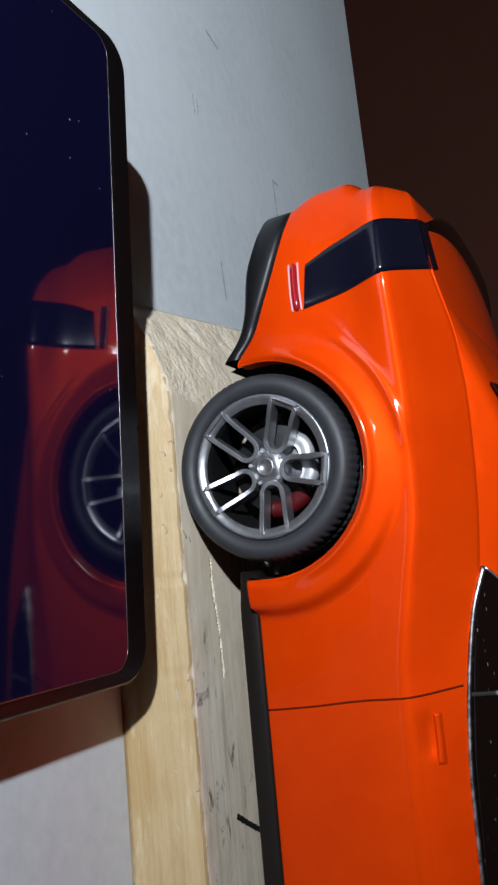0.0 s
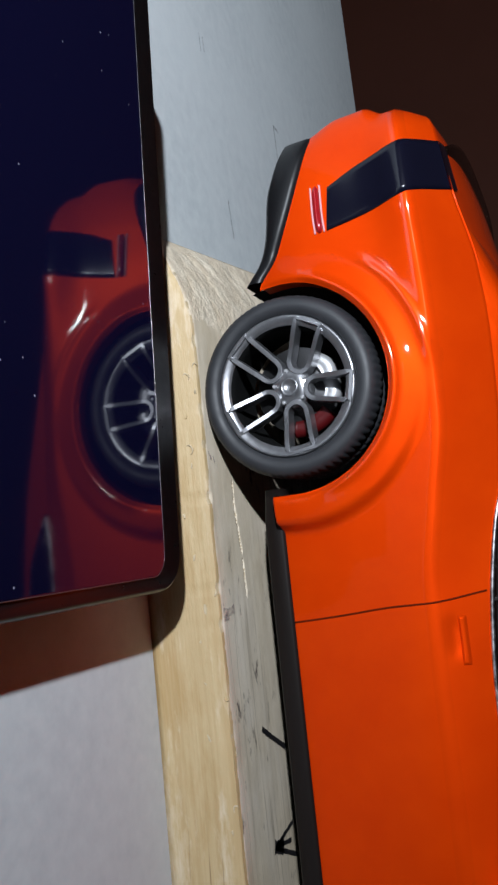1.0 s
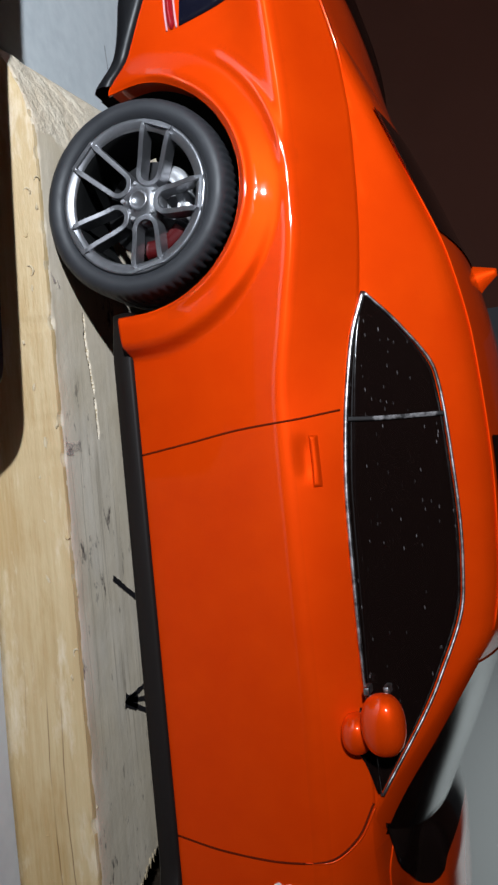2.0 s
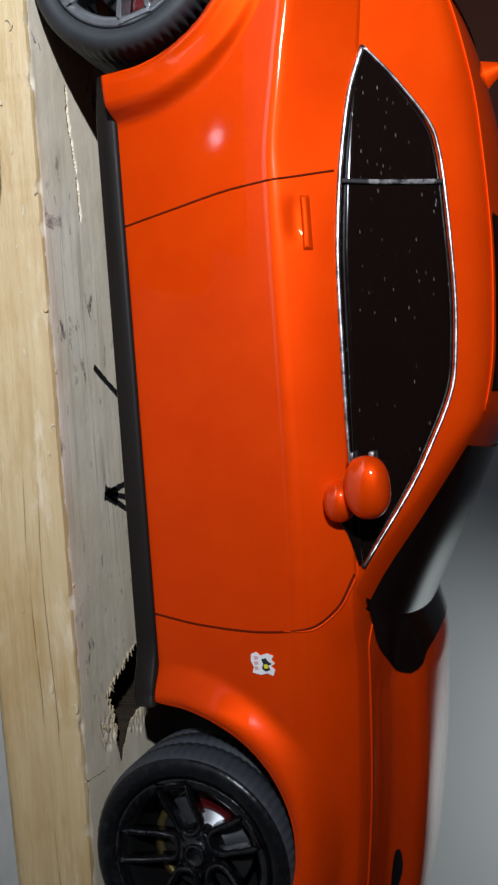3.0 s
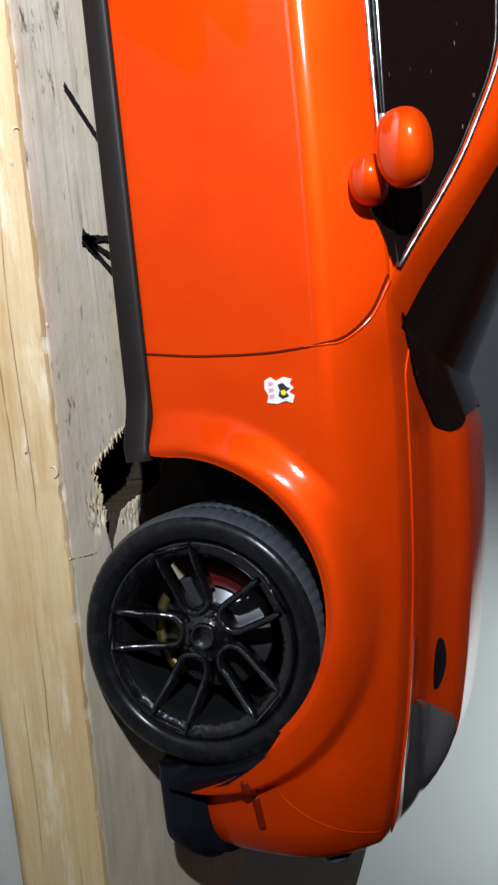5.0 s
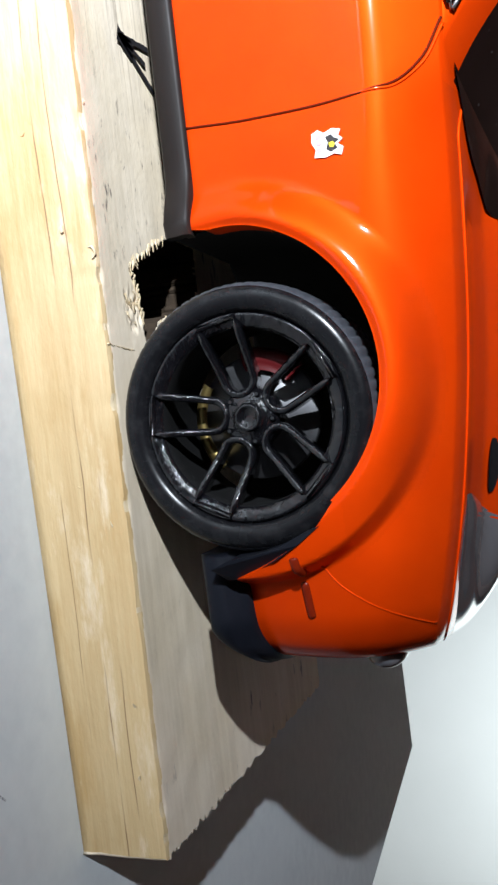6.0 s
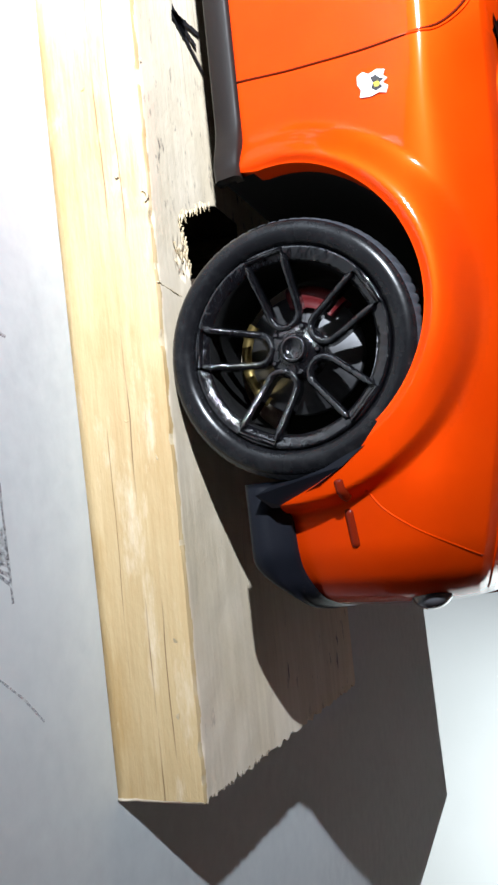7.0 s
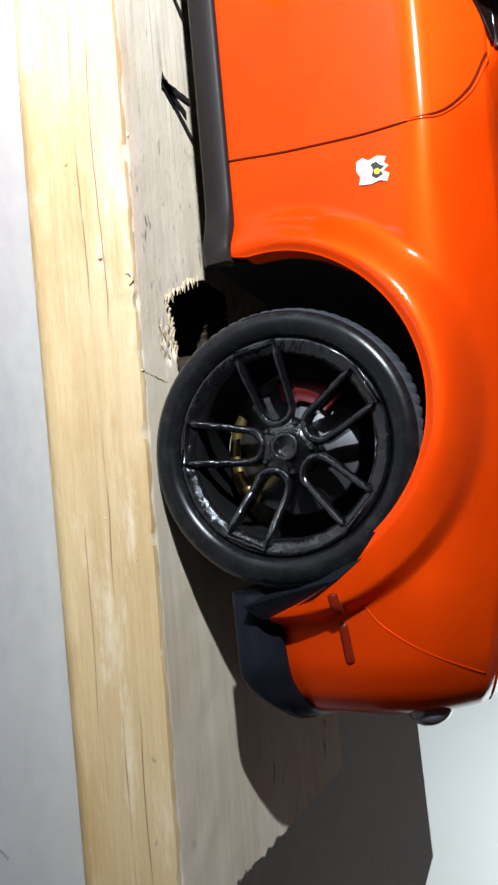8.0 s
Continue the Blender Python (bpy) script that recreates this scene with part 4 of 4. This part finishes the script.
        loop = [(0.0239, 0.0593), (0.0303, 0.0646), (0.0392, 0.0697), (0.0465, 0.0705), (0.0650, 0.0710), (0.0800, 0.0701), (0.0953, 0.0643), (0.1130, 0.0534)]
        v, f2 = tube(line_on(loop, glass_plane, 0.0004, 60), lambda t: 0.0003, 8)
        under("window_trim", mesh_of("window_trim", *((v, f2) if not far else mirrored(v, f2)), CHROME), root, "bright upper window trim")
        loop = [(0.0239, 0.0592), (0.0315, 0.0567), (0.0400, 0.0551), (0.0470, 0.0541), (0.0610, 0.0529), (0.0738, 0.0526), (0.0931, 0.0524), (0.1130, 0.0532)]
        v, f2 = tube(line_on(loop, glass_plane, 0.0004, 60), lambda t: 0.00052 - 0.00014 * t - 0.0002 * step(0.78, 0.9, t), 8)
        under("window_trim", mesh_of("window_trim", *((v, f2) if not far else mirrored(v, f2)), CHROME), root, "bright lower window trim")
        v, f2 = side_patch(curve2([(0.0466, 0.0545), (0.0469, 0.0620), (0.0469, 0.0702)]), curve2([(0.0474, 0.0543), (0.0477, 0.0620), (0.0477, 0.0703)]), 0.0006, 16, 4, glass_plane)
        under("window_bar", mesh_of("window_bar", *((v, f2) if not far else mirrored(v, f2)), DUSTY_BAR), root, "dusty black bar between the side panes")
        v, f2 = tube([roof(-0.012 + 0.100 * k / 49, 0.055, 0.0001) for k in range(50)], 0.00022, 6)
        under("roof_seam", mesh_of("roof_seam", *((v, f2) if not far else mirrored(v, f2)), PAINT), root)

        v, f2 = side_patch(curve2([(0.0975, 0.0516), (0.1010, 0.0507), (0.1045, 0.0506), (0.1070, 0.0515), (0.1094, 0.0522), (0.1124, 0.0530)]), curve2([(0.0975, 0.0532), (0.1010, 0.0532), (0.1045, 0.0533), (0.1070, 0.0534), (0.1094, 0.0534), (0.1124, 0.0534)]), 0.0004, 30, 8, lambda x, z, lift: (x, min(side(x, z), glass_plane(x, z)[1]) - lift, z))
        under("mirror_sail", mesh_of("mirror_sail", *((v, f2) if not far else mirrored(v, f2)), GLASS), root, "black corner piece under the door mirror")

        # shut lines
        for pts in ([(0.0490, 0.0144), (0.0480, 0.025), (0.0468, 0.036), (0.0464, 0.0445), (0.0452, 0.0535)],
                    [(0.1205, 0.0144), (0.1222, 0.025), (0.1230, 0.036), (0.1225, 0.0440), (0.1193, 0.0490), (0.1140, 0.0520)],
                    [(0.1858, 0.0283), (0.1882, 0.0300), (0.1912, 0.0336), (0.1942, 0.0384), (0.1966, 0.0420)]):
            front = pts[0][0] > 0.15
            v, f2 = tube(line_on(pts, flank, -0.00012 if front else -0.00003, 40), 0.0002 if front else 0.00021, 8)
            under("shut_line", mesh_of("shut_line", *((v, f2) if not far else mirrored(v, f2)), RIDGE if front else SEAM), root, "raised edge of the front bumper panel" if front else "dark panel gap")

        v, f2 = tube(line_on([(0.1228, 0.0400), (0.1228, 0.0442), (0.1199, 0.0491), (0.1148, 0.0522)], flank, -0.00004, 40), 0.00022, 8)
        under("panel_edge", mesh_of("panel_edge", *((v, f2) if not far else mirrored(v, f2)), RIDGE), root, "rounded edge of the front wing panel")

        # bonnet gap and vent
        pts = [deck(0.1232 + 0.0808 * k / 49, 0.085 + 0.06 * step(0.1285, 0.1225, 0.1232 + 0.0808 * k / 49)) for k in range(50)]
        v, f2 = tube(pts, 0.00022, 6)
        under("bonnet_edge", mesh_of("bonnet_edge", *((v, f2) if not far else mirrored(v, f2)), PAINT), root, "raised bonnet edge")
        verts = []
        for i in range(16):
            x = 0.1715 + 0.0085 * i / 15
            w = 0.05 * math.sin(math.pi * (i + 0.5) / 16) ** 0.5
            for j in range(7):
                p = deck(x, 0.38 + w * (j / 6 - 0.5))
                verts.append((p[0], p[1], p[2] + 0.0007))
        f3 = grid_faces(16, 7)
        under("bonnet_vent", mesh_of("bonnet_vent", *((verts, f3) if not far else mirrored(verts, f3)), BLACK), root, "black slot behind the bonnet lamp")

        # lamp lens on the bonnet's corner, with a black slot behind it
        verts = []
        for i in range(26):
            x = 0.1790 + 0.0255 * i / 25
            lo, hi = 0.17, 0.52 - 0.30 * (1 - i / 25) ** 5
            for j in range(12):
                p = deck(x, lo + (hi - lo) * j / 11)
                verts.append((p[0], p[1], p[2] + 0.0004 * math.sin(math.pi * (j + 0.3) / 11.6)))
        f3 = grid_faces(26, 12)
        under("corner_lamp", mesh_of("corner_lamp", *((verts, f3) if not far else mirrored(verts, f3)), LENS_SMOKE), root, "smoked grey lamp lens on the bonnet corner")

        # door handle: a flat bar with rounded edges over a finger hollow
        def grip(x, z, lift):
            e = min(x - 0.0491, 0.0588 - x, z - 0.0478, 0.0497 - z)
            return flank(x, z, lift + 0.0007 * step(-0.0001, 0.0007, e))

        v, f2 = side_patch(lambda u: (0.0491 + 0.0097 * u, 0.0478), lambda u: (0.0491 + 0.0097 * u, 0.0497), -0.0002, 44, 14, grip)
        under("door_handle", mesh_of("door_handle", *((v, f2) if not far else mirrored(v, f2)), PAINT), root, "flat orange door handle")

        # marker lamps and tail lamp
        for x0, x1 in ((0.1838, 0.1866), (0.1880, 0.1938)):
            v, f2 = tube(line_on([(x0, 0.0252), ((x0 + x1) / 2, 0.0254), (x1, 0.0256)], flank, -0.0004, 16), lambda t: 0.0008 * min(1, 8 * t + 0.4, 8 * (1 - t) + 0.4), 10)
            under("side_marker", mesh_of("side_marker", *((v, f2) if not far else mirrored(v, f2)), LENS_AMBER), root, "dark amber front side marker")
        for dz in (-0.0011, 0.0010):
            v, f2 = tube(line_on([(-0.0415, 0.0300 + dz), (-0.0360, 0.0300 + dz), (-0.0310, 0.0302 + dz)], flank, 0.0001, 16), 0.00022, 8)
            under("marker_rim", mesh_of("marker_rim", *((v, f2) if not far else mirrored(v, f2)), PINK), root, "pale pink rim of the side marker")
        v, f2 = tube(line_on([(-0.0415, 0.0300), (-0.0360, 0.0300), (-0.0310, 0.0302)], flank, 0.0001, 16), lambda t: 0.0008 * min(1, 8 * t + 0.3, 8 * (1 - t) + 0.3), 10)
        under("side_marker", mesh_of("side_marker", *((v, f2) if not far else mirrored(v, f2)), LENS_RED), root, "red rear side marker")
        v, f2 = side_patch(curve2([(-0.0311, 0.0318), (-0.0322, 0.0400), (-0.0338, 0.0496), (-0.0352, 0.0571)]), curve2([(-0.0404, 0.0328), (-0.0432, 0.0400), (-0.0449, 0.0490), (-0.0463, 0.0558)]), 0.00035, 30, 10)
        under("tail_lamp", mesh_of("tail_lamp", *((v, f2) if not far else mirrored(v, f2)), TAIL), root, "smoked black tail lamp")
        verts = []
        for i in range(14):
            for j in range(9):
                w = j / 8
                a, b = -0.0463 - 0.0010 * w, -0.0352 - 0.0014 * w
                p = deck(a + (b - a) * i / 13, 0.11 * w)
                verts.append((p[0], p[1], p[2] + 0.0003))
        f3 = grid_faces(14, 9)
        under("tail_lamp", mesh_of("tail_lamp", *((verts, f3) if not far else mirrored(verts, f3)), TAIL), root, "smoked black tail lamp on the boot corner")

        v, f2 = tube([(p[0], p[1], p[2] + 0.0001) for p in (deck(-0.0385 + 0.0275 * k / 29, 0.02) for k in range(30))], 0.00024, 8)
        under("boot_edge", mesh_of("boot_edge", *((v, f2) if not far else mirrored(v, f2)), RIDGE), root, "thin rounded edge of the boot lid")

        # door mirror
        part("mirror_foot", flip(ellipsoid((0.1013, 0.0026, 0.0511), (0.0035, 0.0034, 0.0027), square=0.85)), RIDGE, root, "orange foot of the door mirror")
        mirror = part("door_mirror", flip(ellipsoid((0.0989, -0.0008, 0.0565), (0.0052, 0.0032, 0.0037), 32, square=0.86)), RIDGE, root, "rounded orange door mirror")
        for z in (0.0538, 0.0572):
            part("mirror_clip", flip(box(bmesh.new(), (0.0932, 0.0008, z - 0.0005), (0.0946, 0.0042, z + 0.0005), 0.0002)), CHROME, mirror, "bright metal clip")

    # front and rear glass, roof panel, scuttle
    under("windscreen", mesh_of("windscreen", *roof_patch(0.0935, 0.1205, lambda u: 0.09, 0.0003), GLASS), root, "dusty black windscreen")
    under("rear_window", mesh_of("rear_window", *roof_patch(-0.012, 0.012, lambda u: 0.018 + 0.042 * u, 0.0003), GLASS), root, "dusty black rear window")
    under("roof_panel", mesh_of("roof_panel", *roof_patch(0.052, 0.084, lambda u: 0.10, 0.0003), GLASS), root, "dusty black roof panel")
    cowl = lerp_table([(0.0076, 0.1175), (0.0112, 0.1232), (0.0139, 0.1280), (0.0205, 0.1332), (0.0246, 0.1362), (0.0274, 0.1376), (0.0300, 0.1366), (0.0350, 0.1350), (0.0550, 0.1340)])
    verts = []
    for i in range(61):
        y = 0.0088 + (2 * MID - 0.0176) * i / 60
        q = y if y < MID else 2 * MID - y
        for j in range(16):
            x = 0.110 + (cowl(q) - 0.110) * j / 15
            y0 = side(x, shoulder(x))
            verts.append((x, y, deck(x, max(0.0, (q - y0) / (MID - y0)))[2] + 0.0004))
    under("scuttle_panel", mesh_of("scuttle_panel", verts, grid_faces(61, 16), GLASS), root, "glossy black cowl panel below the windscreen")

    # aerial fin on the roof
    verts = []
    for k in range(9):
        t = k / 8
        z0 = roof(0.0155, 1.0)[2] - 0.0008
        x0, x1, half = 0.0118 + 0.0012 * t, 0.0205 - 0.0058 * t ** 0.7, 0.0011 * (1 - t) + 0.0002
        for x, w in ((x0, 0.6), (x0 * 0.6 + x1 * 0.4, 1.0), (x1, 0.15), (x1, -0.15), (x0 * 0.6 + x1 * 0.4, -1.0), (x0, -0.6)):
            verts.append((x, MID - half * w, z0 + 0.0052 * t))
    f = [(i * 6 + k, i * 6 + (k + 1) % 6, i * 6 + 6 + (k + 1) % 6, i * 6 + 6 + k) for i in range(8) for k in range(6)] + [tuple(range(48, 54))]
    under("aerial_fin", mesh_of("aerial_fin", verts, f, PAINT), root, "small orange aerial fin")

    # boot spoiler
    verts = []
    for i in range(41):
        y = 0.012 + (2 * MID - 0.024) * i / 40
        q = abs(y - MID) / (MID - 0.012)
        x = -0.0535 + 0.008 * q ** 3
        for dx, z in ((0.009, 0.0565), (0.004, 0.0585), (0.0, 0.0607), (-0.0012, 0.0604), (-0.001, 0.0585), (0.002, 0.0555)):
            verts.append((x + dx, y, z - 0.0020 - 0.0022 * q ** 4))
    f = grid_faces(41, 6) + [tuple(range(6)), tuple(range(40 * 6, 41 * 6))[::-1]]
    under("spoiler", mesh_of("spoiler", verts, f, GLASS), root, "dusty black boot spoiler")

    # badge on the wing
    out = [(0.1268, 0.0337), (0.1264, 0.0346), (0.1270, 0.0354), (0.1266, 0.0366), (0.1270, 0.0378), (0.1277, 0.0374), (0.1283, 0.0380), (0.1288, 0.0372), (0.1294, 0.0380), (0.1304, 0.0376), (0.1300, 0.0366),
           (0.1303, 0.0354), (0.1300, 0.0338), (0.1290, 0.0341), (0.1280, 0.0336)]
    badge = part("badge", plinth(out, lambda x, z: side(x, z) - 0.00025, lambda x, z: side(x, z) + 0.0005), WHITE, root, "small white badge with black and yellow print", False)
    part("print", plinth([(0.1276, 0.0356), (0.1274, 0.0364), (0.1280, 0.0369), (0.1283, 0.0375), (0.1287, 0.0368), (0.1294, 0.0372), (0.1297, 0.0362), (0.1292, 0.0356), (0.1284, 0.0359)], lambda x, z: side(x, z) - 0.00032, lambda x, z: side(x, z)), INK, badge, smooth=False)
    for k in range(3):
        a = 0.1271 + 0.0009 * k
        part("print", plinth([(a, 0.0342), (a, 0.0349), (a + 0.0005, 0.0350), (a + 0.0006, 0.0343)], lambda x, z: side(x, z) - 0.00032, lambda x, z: side(x, z)), PINK, badge, smooth=False)
    part("print", plinth([(0.1285, 0.0360), (0.1284, 0.0366), (0.1288, 0.0369), (0.1292, 0.0366), (0.1291, 0.0361)], lambda x, z: side(x, z) - 0.00038, lambda x, z: side(x, z)), YELLOW, badge, smooth=False)

    for far in (False, True):
        c = (0.2024, 0.0160 if not far else 2 * MID - 0.0160, 0.0332)
        part("headlamp", ellipsoid(c, (0.0024, 0.0050, 0.0032)), LAMP_GREY, root, "grey rounded headlamp lens")

    for kit, x, turn, cal, label in ((REAR_WHEEL, 0.0, -8.0, -22.0, "black tyre on a gunmetal rim"), (FRONT_WHEEL, 0.164, 98.0, 200.0, "black tyre on a gloss black rim")):
        for far in (False, True):
            add_wheel(root, kit, x, turn, cal, label, far)
    return root


build_car()

# ---- phone ----


def build_phone():
    root = tagged(new("mobile_phone"), "dark mobile phone lying face up with a glossy black screen", "phone")
    L, W, T, R = 0.1262, 0.068, 0.0085, 0.007

    def outline(l, w, r, z, n=10):
        pts = []
        for cx, cy, a0 in ((l / 2 - r, w / 2 - r, 0), (-l / 2 + r, w / 2 - r, 90), (-l / 2 + r, -w / 2 + r, 180), (l / 2 - r, -w / 2 + r, 270)):
            for k in range(n + 1):
                a = radians(a0 + 90 * k / n)
                pts.append((cx + r * math.cos(a), cy + r * math.sin(a), z))
        return pts

    def rings(levels, lip=0.0):
        verts, n = [], 44
        for d, z in levels:
            verts += [(x, y - lip / 2, z) for x, y, z in outline(L - 2 * d, W - 2 * d - lip, R - d, z)]
        faces = []
        for i in range(len(levels) - 1):
            for k in range(n):
                faces.append((i * n + k, i * n + (k + 1) % n, (i + 1) * n + (k + 1) % n, (i + 1) * n + k))
        faces += [tuple(range(n))[::-1], tuple(range((len(levels) - 1) * n, len(levels) * n))]
        return verts, faces

    under("phone_body", mesh_of("phone_body", *rings([(0.0012, -T), (0.0004, -T + 0.0006), (0.0, -T + 0.002), (0.0, -0.0022), (0.0004, -0.0008), (0.0010, -0.0003)]), PHONE), root, "dark rounded phone case")
    under("screen", mesh_of("screen", *rings([(0.0030, -0.0012), (0.0030, 0.0001), (0.0034, 0.0002)], 0.0042), SCREEN, False), root, "glossy dark blue glass screen")
    edge = [(x, y - 0.0021, z) for x, y, z in outline(L - 0.0062, W - 0.0062 - 0.0042, R - 0.003, 0.0001)]
    under("glass_edge", mesh_of("glass_edge", *tube(edge, 0.00011, 6, True), PHONE_RIM), root, "thin bright edge of the glass")
    return root, (L, W, T)


PHONE_AT = pose(-0.0242, -0.0535, 0.0190, 1.0, 2.2, 0)
phone, PHONE_SIZE = build_phone()
phone.matrix_world = PHONE_AT


def build_stand():
    root = tagged(new("phone_stand"), "small dark block under the phone", "block")
    root.matrix_world = PHONE_AT
    bm = box(bmesh.new(), (-0.045, -0.024, -0.0173), (0.030, 0.014, -0.0087), 0.001)
    part("block", bm, BLACK, root, smooth=False)


build_stand()

# ---- marks on the board ----


def scribble(label, lines, width, ink=GREY_INK):
    root = tagged(new("pencil_mark"), label, "marking", "marks on the board")
    for pts in lines:
        part("ink_line", stroke(pts, width, 0.00004), ink, root)
    return root


scribble("short dark pencil tick on the white board", [[(-0.119, 0.1125), (-0.104, 0.1135)], [(-0.119, 0.1125), (-0.1185, 0.1175)]], 0.0009)
scribble("pair of short faint pencil ticks on the white board", [[(-0.122, 0.0525), (-0.116, 0.0530)], [(-0.122, 0.0550), (-0.117, 0.0553)]], 0.0005, FAINT_INK)
scribble("faint grey smudge stroke on the white board", [[(-0.1515, 0.066), (-0.1495, 0.0745)]], 0.0016, FAINT_INK)
scribble("thin dark pencil tick beside the plank", [[(-0.0720, 0.062), (-0.0600, 0.0635)]], 0.0007)
scribble("hatched pencil wedge on the white board", [[(0.1800, -0.0232), (0.1960, -0.0222)], [(0.1860, -0.0225), (0.1870, -0.0320)], [(0.1870, -0.0320), (0.1935, -0.0225)], [(0.1880, -0.0300), (0.1895, -0.0226)], [(0.1892, -0.0290), (0.1910, -0.0226)], [(0.1905, -0.0270), (0.1922, -0.0226)]], 0.0006)
scribble("rubbed grey pencil smear on the white board", [[(0.1900, -0.0300), (0.1885, -0.0225)]], 0.0048, SMEAR)
scribble("two faint pencil dashes on the white board", [[(0.1555, -0.0250), (0.1558, -0.0215)], [(0.1590, -0.0225), (0.1598, -0.0195)]], 0.0007)
scribble("long faint curved pencil line on the white board", [[(0.205, -0.026), (0.2085, -0.0215), (0.2125, -0.0175)]], 0.0004, FAINT_INK)
